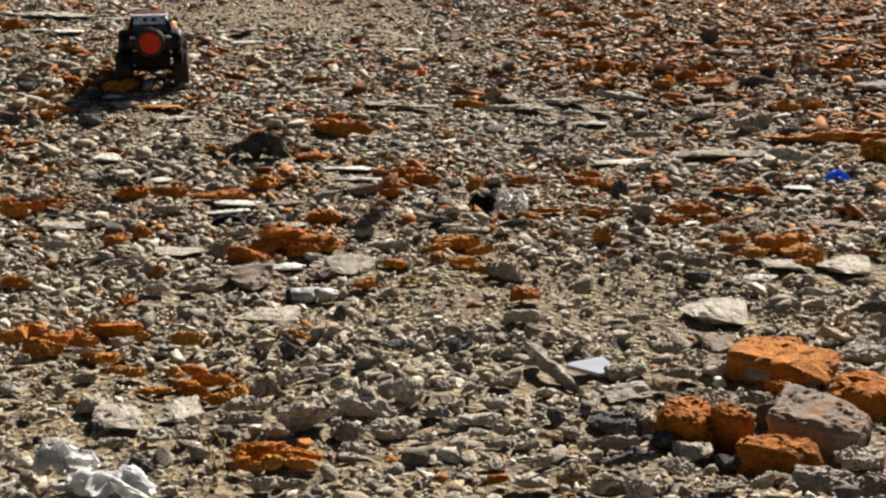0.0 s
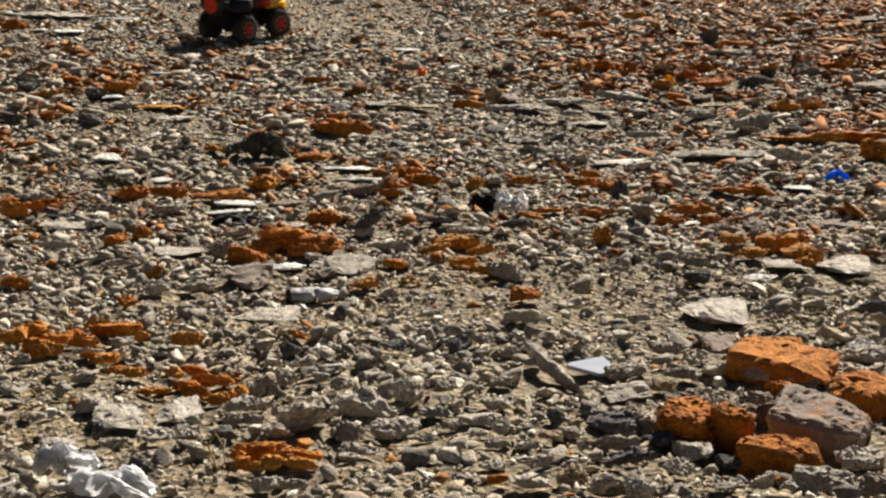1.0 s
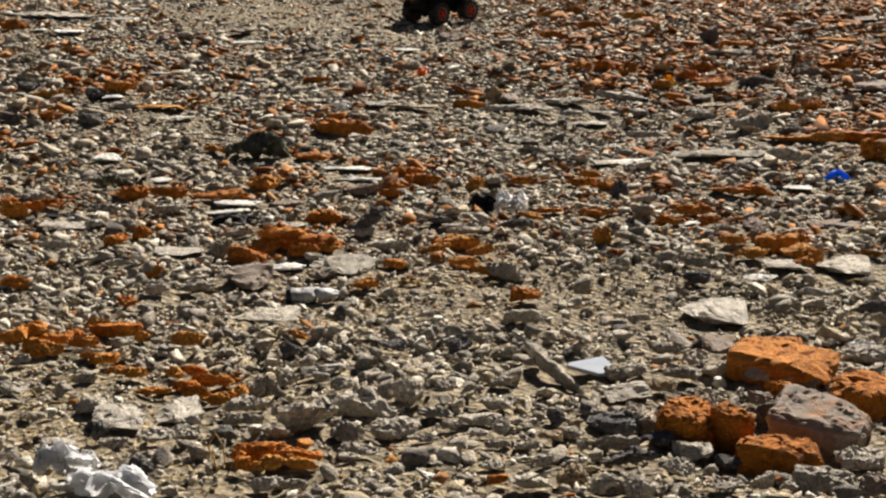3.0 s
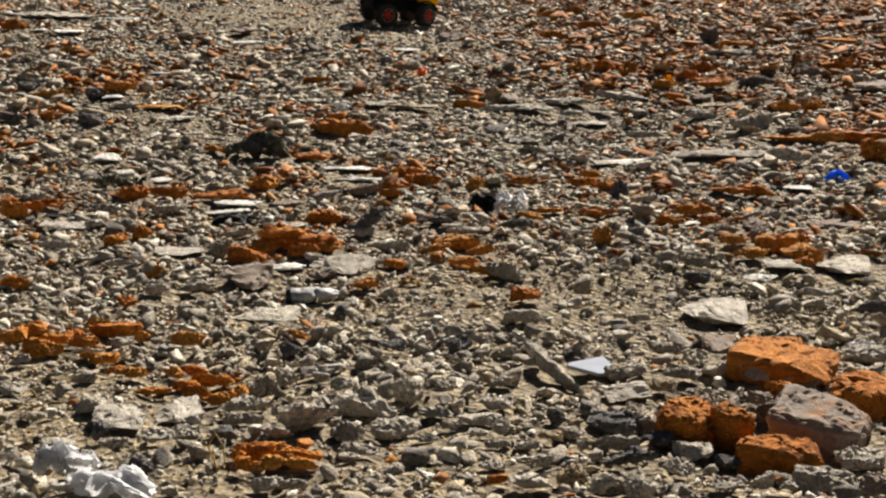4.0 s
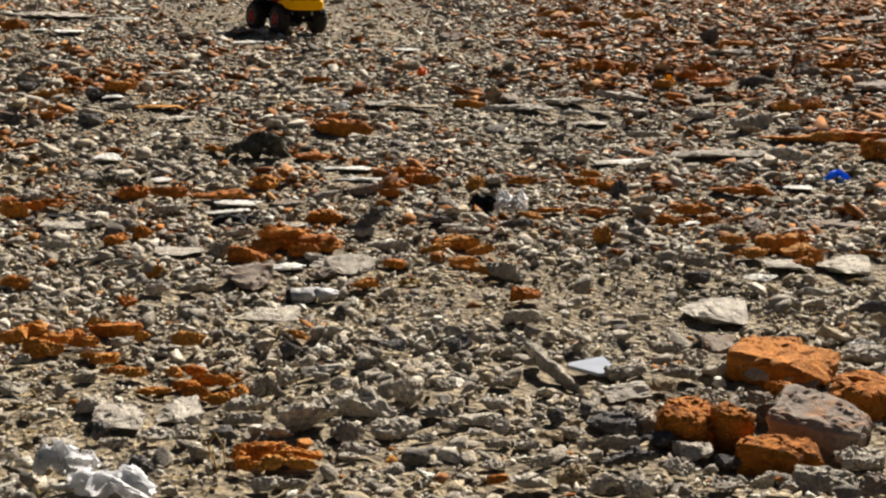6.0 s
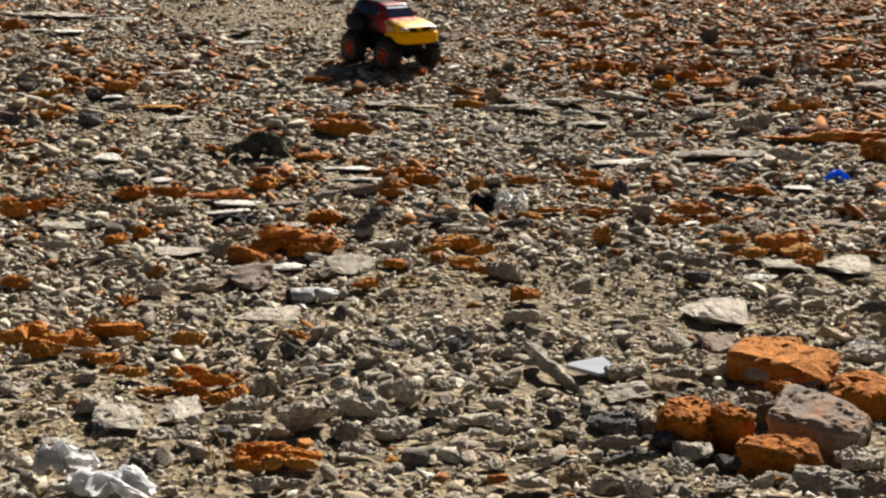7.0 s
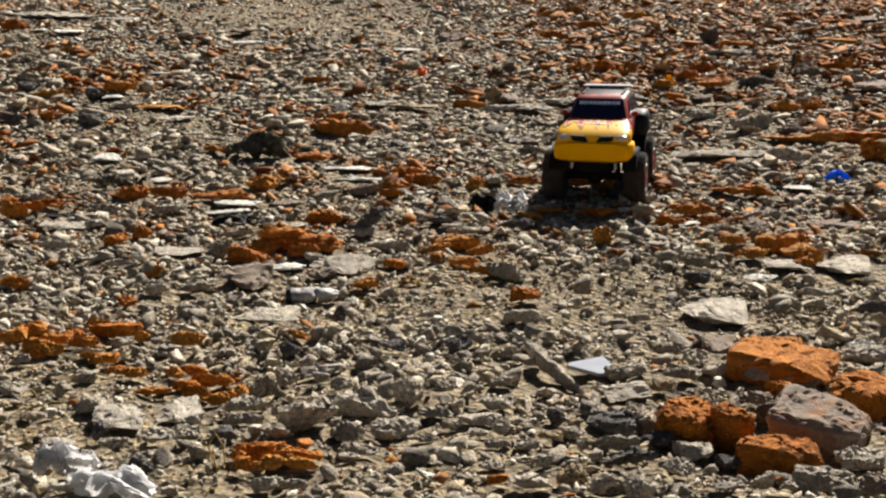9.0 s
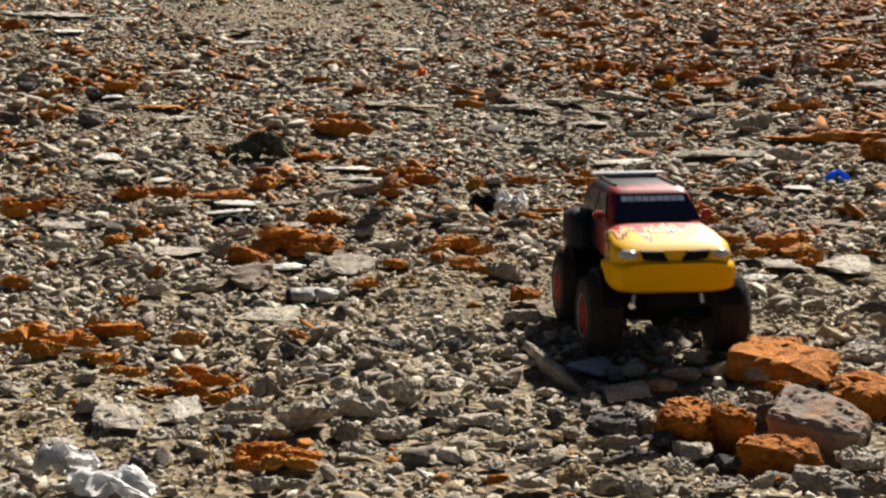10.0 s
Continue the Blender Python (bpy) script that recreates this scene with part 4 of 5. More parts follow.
def stick_mesh(bm, points, r0, r1, sides=6):
    """A bent tapering rod through a few points."""
    rings = []
    pts = [Vector(p_) for p_ in points]
    for k, p_ in enumerate(pts):
        way = (pts[min(k + 1, len(pts) - 1)] - pts[max(k - 1, 0)]).normalized()
        side = way.orthogonal().normalized()
        other = way.cross(side)
        r = r0 + (r1 - r0) * k / (len(pts) - 1)
        rings.append([bm.verts.new(p_ + (side * math.cos(a) + other * math.sin(a)) * r) for a in (6.283 * s / sides for s in range(sides))])
    for a, b in zip(rings, rings[1:]):
        for s in range(sides):
            bm.faces.new((a[s], a[(s + 1) % sides], b[(s + 1) % sides], b[s]))
    bm.faces.new(rings[0][::-1])
    bm.faces.new(rings[-1])


def twig(name, mat, x, y, length, rz, rise, label, category, seed=1, branches=2, r=0.0035):
    rng = np.random.default_rng(seed)
    bm = bmesh.new()
    pts = [Vector((length * k / 6, 0.05 * length * rng.normal(), rise * k / 6 + 0.006 * rng.normal())) for k in range(7)]
    stick_mesh(bm, pts, r, r * 0.5)
    for b in range(branches):
        s = pts[2 + b]
        e = Vector((0.3 * length, (0.25 if b % 2 else -0.25) * length, rng.uniform(0.0, 0.15) * length))
        stick_mesh(bm, [s, s + e * 0.5 + Vector((0, 0, 0.008)), s + e], r * 0.6, r * 0.3)
    return thing(name, bm, mat, pose(x, y, float(ground_z(x, y)) + 0.012, 0, 0, rz), label, category)


def straw_tuft(x, y, n, length, seed):
    rng = np.random.default_rng(seed)
    bm = bmesh.new()
    for _ in range(n):
        lean = Vector((rng.normal(0, 0.35), rng.normal(0, 0.35), 1)).normalized()
        L = length * rng.uniform(0.6, 1.1)
        side = Vector((rng.normal(), rng.normal(), 0)) * L * 0.2
        root = Vector((rng.normal(0, 0.008), rng.normal(0, 0.008), 0))
        stick_mesh(bm, [root, root + lean * L * 0.5, root + lean * L * 0.9 + side], 0.0014, 0.0006, 4)
    return thing("dry_grass_tuft", bm, M_STRAW, pose(x, y, float(ground_z(x, y))), "yellowed dry grass tuft growing between stones", "grass")


def bottle(x, y, rz):
    """A crushed clear drink bottle lying on its side."""
    base = tagged(new("plastic_bottle"), "crushed dusty clear plastic bottle lying on rubble", "bottle")
    TAKEN.append((x, y, 0.06, 0.03, 1.3))
    base.matrix_world = pose(x, y, float(ground_z(x, y)) + 0.016, 0, 0, rz)
    bm = bmesh.new()
    rings, seg = [], 20
    for k in range(15):
        s = k / 14
        r = 0.023 * (min(1, 0.8 + s * 3) if s < 0.7 else 1 - (s - 0.7) / 0.3 * 0.62)
        ring = []
        for j in range(seg):
            a = 6.283 * j / seg
            dent = 1 - 0.6 * max(0, noise.noise(Vector((s * 5, math.cos(a) * 1.3, math.sin(a) * 1.3)))) - 0.04 * math.sin(s * 40)
            ring.append(bm.verts.new((s * 0.1 - 0.05, math.cos(a) * r * dent, math.sin(a) * r * dent * 0.7)))
        rings.append(ring)
    for a, b in zip(rings, rings[1:]):
        for j in range(seg):
            bm.faces.new((a[j], a[(j + 1) % seg], b[(j + 1) % seg], b[j]))
    bm.faces.new(rings[0][::-1])
    bm.faces.new(rings[-1])
    shade(part("body", bm, M_BOTTLE, base))
    bm = bmesh.new()
    bmesh.ops.create_cone(bm, cap_ends=True, segments=18, radius1=0.019, radius2=0.015, depth=0.01, matrix=pose(-0.055, 0, 0, 0, -90, 0))
    bmesh.ops.bevel(bm, geom=bm.edges[:], offset=0.0015, segments=1, affect="EDGES")
    part("bottom", bm, M_BLACK, base, "dark moulded bottom")
    return base


def tile_plate(x, y, w):
    """A pointed shard of white glazed tile, propped a little on gravel."""
    bm = bmesh.new()
    f = bm.faces.new([bm.verts.new((a * w, b * w, 0)) for a, b in ((-0.5, -0.06), (0.09, -0.43), (0.47, -0.37), (0.49, -0.21), (0.28, 0.46), (0.15, 0.4), (-0.42, 0.09))])
    r = bmesh.ops.extrude_face_region(bm, geom=[f])
    for v in r["geom"]:
        if isinstance(v, bmesh.types.BMVert):
            v.co.z += 0.006
    bmesh.ops.recalc_face_normals(bm, faces=bm.faces[:])
    bmesh.ops.bevel(bm, geom=bm.edges[:], offset=0.0012, segments=1, affect="EDGES")
    TAKEN.append((x, y, w / 2, w / 2, 1.3))
    return thing("tile_shard", bm, M_WHITE, pose(x, y, float(ground_z(x, y)) + 0.014, 3, 2, 0), "white glazed tile shard with a pointed end", "tile shard")


straw_tuft(-0.296, 1.544, 6, 0.065, 3)
straw_tuft(-0.168, 2.494, 8, 0.03, 4)
straw_tuft(0.558, 2.684, 10, 0.035, 5)
bottle(-0.269, 2.545, 12)
twig('twig', M_TWIG, 0.151, 8.146, 0.200, 125, 0.110, 'dark bare branched twig sticking out of rubble', 'twig', 1, 3, 0.0095)
twig('twig', M_TWIG, 0.104, 8.503, 0.200, 110, 0.110, 'dark bare branched twig sticking out of rubble', 'twig', 2, 3, 0.0095)
twig('twig', M_TWIG, 0.338, 2.537, 0.060, 40, 0.020, 'short dark stick on gravel', 'twig', 3, 0, 0.0025)
twig('twig', M_PALE_TWIG, -0.182, 2.721, 0.050, 25, 0.020, 'short pale splinter on gravel', 'twig', 4, 0, 0.0030)
twig('twig', M_PALE_TWIG, 1.654, 5.680, 0.090, 160, 0.050, 'pale bent splinter on rubble', 'twig', 5, 1, 0.0050)
twig('twig', M_PALE_TWIG, 0.617, 5.301, 0.090, 100, 0.050, 'pale splinter on rubble', 'twig', 6, 0, 0.0050)
twig('twig', M_PALE_TWIG, 0.539, 6.063, 0.100, 110, 0.060, 'pale splinter on rubble', 'twig', 7, 0, 0.0060)
twig('twig', M_PALE_TWIG, 0.760, 2.270, 0.050, 85, 0.030, 'short pale splinter on rubble', 'twig', 8, 0, 0.0030)
loose('stone', 0.186, 1.985, 0.2, 0.024, 0.04, -63, 0, 4, 0.008)
tile_plate(0.254, 2.042, 0.088)


def build_straw():
    """Bits of dry straw blown over the bare stretches of soil."""
    rng = np.random.default_rng(21)
    bm = bmesh.new()
    n = 0
    share = np.array([rx * ry for _, _, rx, ry, _ in BARE])
    while n < 420:
        px, py, rx, ry, _ = BARE[rng.choice(len(BARE), p=share / share.sum())]
        x, y = px + rng.normal() * rx * 0.7, py + rng.normal() * ry * 0.7
        if y < 1.3 or y > 5:
            continue
        n += 1
        L, a, z = rng.uniform(0.012, 0.04), rng.uniform(0, 6.283), float(ground_z(x, y)) + rng.uniform(0.004, 0.016)
        way = Vector((math.cos(a), math.sin(a), rng.uniform(-0.15, 0.35))) * L
        p0 = Vector((x, y, z))
        stick_mesh(bm, [p0, p0 + way * 0.5 + Vector((0, 0, 0.15 * L)), p0 + way], 0.0009, 0.0006, 3)
    ob = part("dry_straw", bm, M_STRAW, None)
    tagged(ob, "bits of yellow dry straw strewn over soil", "straw", kind="stuff")


build_straw()
build_rubble()


# ---- toy monster truck ----
BASE, TRACK, R, TYRE_W = 0.25, 0.226, 0.069, 0.062

M_TYRE = plain("black_tyre_rubber", (0.034, 0.026, 0.019), 0.85, mottle=0.5, scale=90, bump=0.3)
M_TRIM = plain("black_plastic", (0.008, 0.008, 0.009), 0.75, spec=0.15, mottle=0.3, bump=0.0)
M_FLARE = plain("dark_blue_black_plastic", (0.006, 0.008, 0.014), 0.6, spec=0.2, mottle=0.3, bump=0.0)
M_RIM = plain("red_orange_plastic", (0.55, 0.035, 0.01), 0.5, spec=0.2, mottle=0.15, bump=0.0)
# pale grey that stands in for the sun's glint on the sidewall
M_RIM_GLINT = plain("pale_grey_rim_glint", (0.3, 0.28, 0.26), 0.5, mottle=0.3, bump=0.0)
M_STEEL = plain("bright_steel", (0.6, 0.6, 0.6), 0.35, metal=0.9, mottle=0.15, bump=0.0)
M_GLASS = plain("tinted_window_plastic", (0.004, 0.007, 0.034), 0.12, spec=0.5, mottle=0.1, bump=0.0)
M_YELLOW_PAINT = plain("yellow_paint", (1.0, 0.5, 0.0), 0.6, spec=0.05, mottle=0.04, scale=20, bump=0.0)
M_WHITE_PAINT = plain("white_paint", (0.72, 0.72, 0.74), 0.35, mottle=0.08, bump=0.0, glossy=0.4)
M_LENS = plain("clear_headlight", (0.5, 0.5, 0.52), 0.15, mottle=0.3, scale=120, bump=0.0, glossy=0.5)
# print on the windshield banner; on the tail spoiler a painted sky reflection
M_BANNER_SHEEN = plain("pale_blue_decal_and_sky_sheen", (0.66, 0.8, 0.95), 0.4, mottle=0.35, bump=0.0)


def paint_material(name, stops):
    """Glossy shell paint, with bands of colour along the truck that run into one another in streaks."""
    m, nt, b = material(name, 0.5, 0.0, 0.12)
    b.inputs["Coat Weight"].default_value, b.inputs["Coat Roughness"].default_value = 0.15, 0.15
    where = place_of(nt, False)
    split = nt.nodes.new("ShaderNodeSeparateXYZ")
    nt.links.new(where, split.inputs[0])
    streak = nt.nodes.new("ShaderNodeMapping")
    streak.inputs["Scale"].default_value = (12, 60, 46)
    nt.links.new(where, streak.inputs["Vector"])
    n = node(nt, "ShaderNodeTexNoise", [("Vector", streak.outputs[0])], Scale=1.0, Detail=2.0, Roughness=0.5).outputs["Fac"]
    w = node(nt, "ShaderNodeMath", [(0, n)])
    w.operation = "MULTIPLY_ADD"
    w.inputs[1].default_value, w.inputs[2].default_value = 0.2, -0.1
    s = node(nt, "ShaderNodeMath", [(0, split.outputs["X"]), (1, w.outputs[0])])
    r = node(nt, "ShaderNodeMapRange", [("Value", s.outputs[0])], From_Min=-0.22, From_Max=0.22)
    c = ramp(nt, r.outputs[0], stops)
    nt.links.new(c, b.inputs["Base Color"])
    return m


BLACK_TAIL = [(0.0, (0.012, 0.012, 0.018))]
FLAMES = BLACK_TAIL + [(0.46, (0.014, 0.009, 0.013)), (0.53, (0.14, 0.008, 0.011)), (0.62, (0.38, 0.02, 0.014)), 
                        (0.74, (0.46, 0.05, 0.022)), (0.76, (0.74, 0.5, 0.36)), (0.785, (0.8, 0.5, 0.1)), (0.8, (0.2, 0.06, 0.01)), (0.822, (0.12, 0.04, 0.01)), (0.832, (0.94, 0.5, 0.004))]
MAROON = BLACK_TAIL + [(0.38, (0.02, 0.009, 0.012)), (0.46, (0.16, 0.012, 0.014)), (0.55, (0.32, 0.02, 0.018)), (0.75, (0.42, 0.04, 0.022))]
M_PAINT = paint_material("flame_paint", FLAMES)
M_CABIN = paint_material("maroon_cabin_paint", MAROON)


def ring_loft(bm, rings):
    vs = [[bm.verts.new(p_) for p_ in r] for r in rings]
    for a, b in zip(vs, vs[1:]):
        for j in range(len(a)):
            bm.faces.new((a[j], a[(j + 1) % len(a)], b[(j + 1) % len(b)], b[j]))
    bm.faces.new(vs[0][::-1])
    bm.faces.new(vs[-1])
    bmesh.ops.recalc_face_normals(bm, faces=bm.faces[:])


def oval(n, half_a, half_b, seg=28):
    """A rounded rectangle round the origin."""
    out = []
    for j in range(seg):
        a = 6.28319 * (j + 0.5) / seg
        c, s = math.cos(a), math.sin(a)
        out.append((math.copysign(abs(c) ** (2 / n), c) * half_a, math.copysign(abs(s) ** (2 / n), s) * half_b))
    return out


def along_x(stations, n=5, y0=0.0):
    """Rings across the x axis: (x, half width, bottom, top)."""
    bm = bmesh.new()
    ring_loft(bm, [[(x, y0 + a, (zb + zt) / 2 + b) for a, b in oval(n, w, (zt - zb) / 2)] for x, w, zb, zt in stations])
    return bm


def box_bm(x0, x1, y0, y1, z0, z1, bevel=0.003):
    bm = bmesh.new()
    bmesh.ops.create_cube(bm, size=1.0, matrix=Matrix.Translation(((x0 + x1) / 2, (y0 + y1) / 2, (z0 + z1) / 2)) @ Matrix.Diagonal((x1 - x0, y1 - y0, z1 - z0, 1)))
    bmesh.ops.bevel(bm, geom=bm.edges[:], offset=bevel, segments=2, affect="EDGES")
    return bm


def panel(corners, thick=0.003):
    """A thin plate with four corners."""
    bm = bmesh.new()
    f = bm.faces.new([bm.verts.new(c) for c in corners])
    bm.normal_update()
    n = f.normal.copy()
    r = bmesh.ops.extrude_face_region(bm, geom=[f])
    for v in r["geom"]:
        if isinstance(v, bmesh.types.BMVert):
            v.co += n * thick
    bmesh.ops.recalc_face_normals(bm, faces=bm.faces[:])
    return bm


def rod(a, b, r, seg=12):
    bm = bmesh.new()
    stick_mesh(bm, [a, b], r, r, seg)
    bmesh.ops.recalc_face_normals(bm, faces=bm.faces[:])
    return bm


def revolve(profile, seg, bump=None):
    """A body of revolution round the y axis from (y, radius) pairs."""
    bm = bmesh.new()
    rings = []
    for k, (y, r) in enumerate(profile):
        ring = []
        for j in range(seg):
            rr = r + (bump(k, j) if bump else 0)
            a = 6.28319 * j / seg
            ring.append(bm.verts.new((math.cos(a) * rr, y, math.sin(a) * rr)))
        rings.append(ring)
    for a, b in zip(rings, rings[1:]):
        for j in range(seg):
            bm.faces.new((a[j], a[(j + 1) % seg], b[(j + 1) % seg], b[j]))
    for ring in (rings[0], rings[-1]):
        bm.faces.new(ring)
    bmesh.ops.recalc_face_normals(bm, faces=bm.faces[:])
    return bm


def wheel(truck, x, side):
    """A fat lugged tyre on a dished rim; side: -1 right, 1 left."""
    h = TYRE_W / 2
    prof = [(-h * 0.86, 0.036), (-h * 0.98, 0.044), (-h, 0.055), (-h * 0.9, 0.063), (-h * 0.62, 0.067), (-h * 0.05, 0.067), (h * 0.05, 0.067), (h * 0.62, 0.067),
            (h * 0.9, 0.063), (h, 0.055), (h * 0.98, 0.044), (h * 0.86, 0.036)]

    def lug(k, j):
        if 3 <= k <= 8:
            return 0.0035 if (j + (2 if k >= 6 else 0)) % 4 < 2 else -0.0025
        return 0.0
    ob = part("wheel", revolve(prof, 64, lug), M_TYRE, truck, "black lugged rubber tyre", at=pose(x, side * TRACK / 2, R))
    shade(ob, 25)
    o = side * h
    rim = part("rim", revolve([(side * -h * 0.8, 0.03), (o * 0.6, 0.036), (o * 0.8, 0.035), (o * 0.8, 0.031), (o * 0.84, 0.014), (o * 0.98, 0.01), (o * 1.0, 0.004)], 40), M_RIM, ob, "red-orange dished plastic rim")
    shade(rim, 30)
    # sun glint round the rim edge, added as a thin pale ring
    lip = part("rim_glint", revolve([(o * 0.7, 0.0365), (o * 0.95, 0.0365), (o * 0.99, 0.0385), (o * 0.85, 0.0395)], 40), M_RIM_GLINT, ob, "pale grey ring painted as the sun's glint round the rim")
    shade(lip, 40)
    for k in range(6):
        a = 6.28319 * k / 6
        bm = box_bm(0.008, 0.034, o * 0.84 - 0.003, o * 0.84 + 0.003, -0.0055, 0.0055, 0.0015)
        bmesh.ops.rotate(bm, verts=bm.verts, cent=(0, 0, 0), matrix=Matrix.Rotation(a, 3, "Y"))
        part("spoke", bm, M_RIM, ob)
    return ob


def build_truck():
    truck = tagged(new("toy_monster_truck"), "toy monster truck, yellow nose, red flanks, black tail, fat tyres", "toy truck")
    shell = part("body", along_x([(-0.2, 0.074, 0.168, 0.2), (-0.193, 0.084, 0.155, 0.214), (-0.12, 0.09, 0.15, 0.222), (0.0, 0.092, 0.15, 0.226), (0.07, 0.095, 0.15, 0.226),
                                  (0.12, 0.1, 0.15, 0.221), (0.165, 0.104, 0.15, 0.212), (0.192, 0.1, 0.152, 0.203), (0.203, 0.09, 0.156, 0.196)], 5), M_PAINT, truck, "glossy flame-painted shell")
    shade(shell, 40)
    # nose
    shade(part("front_bumper", along_x([(0.09, 0.103, 0.144, 0.165), (0.12, 0.109, 0.133, 0.174), (0.165, 0.112, 0.124, 0.181), (0.2, 0.106, 0.123, 0.181), (0.213, 0.092, 0.13, 0.175)], 5), M_YELLOW_PAINT, truck, "yellow front bumper"), 40)
    for s in (-1, 1):
        g = bmesh.new()
        ring_loft(g, [[(0.19, s * 0.01, 0.178), (0.19, s * 0.056, 0.182), (0.19, s * 0.062, 0.199), (0.19, s * 0.02, 0.198)], [(0.2085, s * 0.012, 0.178), (0.2085, s * 0.054, 0.182), (0.2085, s * 0.06, 0.196), (0.2085, s * 0.022, 0.195)]])
        part("grille", g, M_TRIM, truck, "black front grille opening")
        g = bmesh.new()
        bmesh.ops.create_uvsphere(g, u_segments=14, v_segments=8, radius=1.0, matrix=pose(0.193, s * 0.079, 0.189, 0, 0, s * 25) @ Matrix.Diagonal((0.016, 0.02, 0.009, 1)))
        shade(part("headlight", g, M_LENS, truck, "clear headlight lens"), 60)
        for k in range(3):      # lettering too small to read
            g = box_bm(-0.007, 0.007, -0.003, 0.003, -0.0006, 0.0008, 0.0003)
            bmesh.ops.transform(g, matrix=pose(0.134, s * (0.005 + 0.0095 * k), 0.2186, 0, 11.3, 12 * (k - 1)), verts=g.verts[:])
            part("hood_decal", g, M_WHITE_PAINT, truck, "white bar decal")
    # cabin
    bm = bmesh.new()
    rings = []
    for z, xr, xf, w in ((0.212, -0.172, 0.093, 0.0885), (0.24, -0.168, 0.062, 0.0815), (0.27, -0.163, 0.0288, 0.0735), (0.276, -0.158, 0.02, 0.069), (0.279, -0.148, 0.008, 0.061)):
        rings.append([((xr + xf) / 2 + a, b, z) for a, b in oval(9, (xf - xr) / 2, w, 36)])
    ring_loft(bm, rings)
    shade(part("cabin", bm, M_CABIN, truck, "glossy cabin with maroon roof"), 40)

    def front(z, off=0.0):
        return 0.093 - 1.107 * (z - 0.212) + off

    def half(z):
        return 0.0885 - 0.255 * (z - 0.212)
    part("windshield", panel([(front(0.226), -0.079, 0.226), (front(0.226), 0.079, 0.226), (front(0.268), 0.065, 0.268), (front(0.268), -0.065, 0.268)], 0.0035), M_GLASS, truck, "dark tinted windshield")
    for k in range(9):      # banner lettering too small to read
        y = -0.058 + 0.0130 * k
        part("banner_mark", panel([(front(0.259, 0.0062), y, 0.259), (front(0.259, 0.0062), y + 0.0115, 0.259), (front(0.2665, 0.0062), y + 0.0115, 0.2665), (front(0.2665, 0.0062), y, 0.2665)], 0.0008), M_BANNER_SHEEN, truck, "pale blue banner mark")
    for s in (-1, 1):
        for x0, x1, lean in ((-0.045, 0.05, 0.045), (-0.16, -0.052, 0.0)):
            y0, y1 = s * (half(0.225) - 0.001), s * (half(0.266) - 0.001)
            c = [(x0, y0, 0.225), (x1, y0, 0.225), (x1 - lean, y1, 0.266), (x0, y1, 0.266)]
            part("side_window", panel(c if s < 0 else c[::-1], 0.003), M_GLASS, truck, "dark tinted side window")
        part("mirror", box_bm(0.04, 0.056, s * 0.099 - 0.011, s * 0.099 + 0.011, 0.228, 0.242, 0.004), M_PAINT, truck)
        # black rear quarter and arches over the wheels
        shade(part("rear_fender", along_x([(-0.19, 0.02, 0.165, 0.195), (-0.17, 0.032, 0.15, 0.218), (-0.11, 0.036, 0.145, 0.226), (-0.07, 0.03, 0.15, 0.216), (-0.055, 0.016, 0.16, 0.2)], 3.5, s * 0.092), M_FLARE, truck, "dark rear fender"), 50)
        for ax in (BASE / 2, -BASE / 2):
            bm = bmesh.new()
            rings = []
            for k in range(13):
                a = radians(22 + 136 * k / 12)
                w0, w1 = 0.076, 0.084
                rings.append([(ax + math.cos(a) * w0, s * 0.082, R + math.sin(a) * w0), (ax + math.cos(a) * w1, s * 0.082, R + math.sin(a) * w1),
                              (ax + math.cos(a) * w1, s * 0.12, R + math.sin(a) * w1), (ax + math.cos(a) * w0, s * 0.122, R + math.sin(a) * w0)])
            ring_loft(bm, rings)
            part("wheel_arch", bm, M_TRIM, truck, "black plastic wheel arch")
            part("shock_absorber", rod((ax * 0.8, s * 0.062, 0.075), (ax * 0.72, s * 0.05, 0.158), 0.008), M_TRIM, truck)
            part("shock_spring", rod((ax * 1.3, s * 0.062, 0.096), (ax * 1.28, s * 0.06, 0.112), 0.0052), M_STEEL, truck, "bright steel spring")
    part("rear_window", panel([(-0.1712, 0.07, 0.23), (-0.1712, -0.07, 0.23), (-0.1655, -0.06, 0.265), (-0.1655, 0.06, 0.265)], 0.003), M_GLASS, truck, "dark rear window")
    # roof wing and rack rails
    part("roof_wing", box_bm(-0.165, -0.135, -0.072, 0.072, 0.284, 0.289, 0.002), M_WHITE_PAINT, truck, "white roof wing")
    for s in (-1, 1):
        part("wing_post", box_bm(-0.165, -0.145, s * 0.05 - 0.003, s * 0.05 + 0.003, 0.268, 0.285, 0.001), M_TRIM, truck)
        part("roof_rail", box_bm(-0.13, -0.01, s * 0.056 - 0.004, s * 0.056 + 0.004, 0.2775, 0.283, 0.002), M_TRIM, truck, "dark roof rail")
    # slanted tail spoiler, sky reflection painted pale blue, with dark marks, and tail blocks
    part("rear_spoiler", panel([(-0.182, 0.062, 0.257), (-0.182, -0.062, 0.257), (-0.146, -0.056, 0.2815), (-0.146, 0.056, 0.2815)], 0.004), M_BANNER_SHEEN, truck, "rear spoiler with the sky's reflection painted on in pale blue")
    for y in (-0.026, 0.008):
        part("spoiler_mark", panel([(-0.1755, y + 0.016, 0.2665), (-0.1755, y, 0.2665), (-0.1635, y, 0.2746), (-0.1635, y + 0.016, 0.2746)], 0.003), M_TRIM, truck, "dark mark on the spoiler")
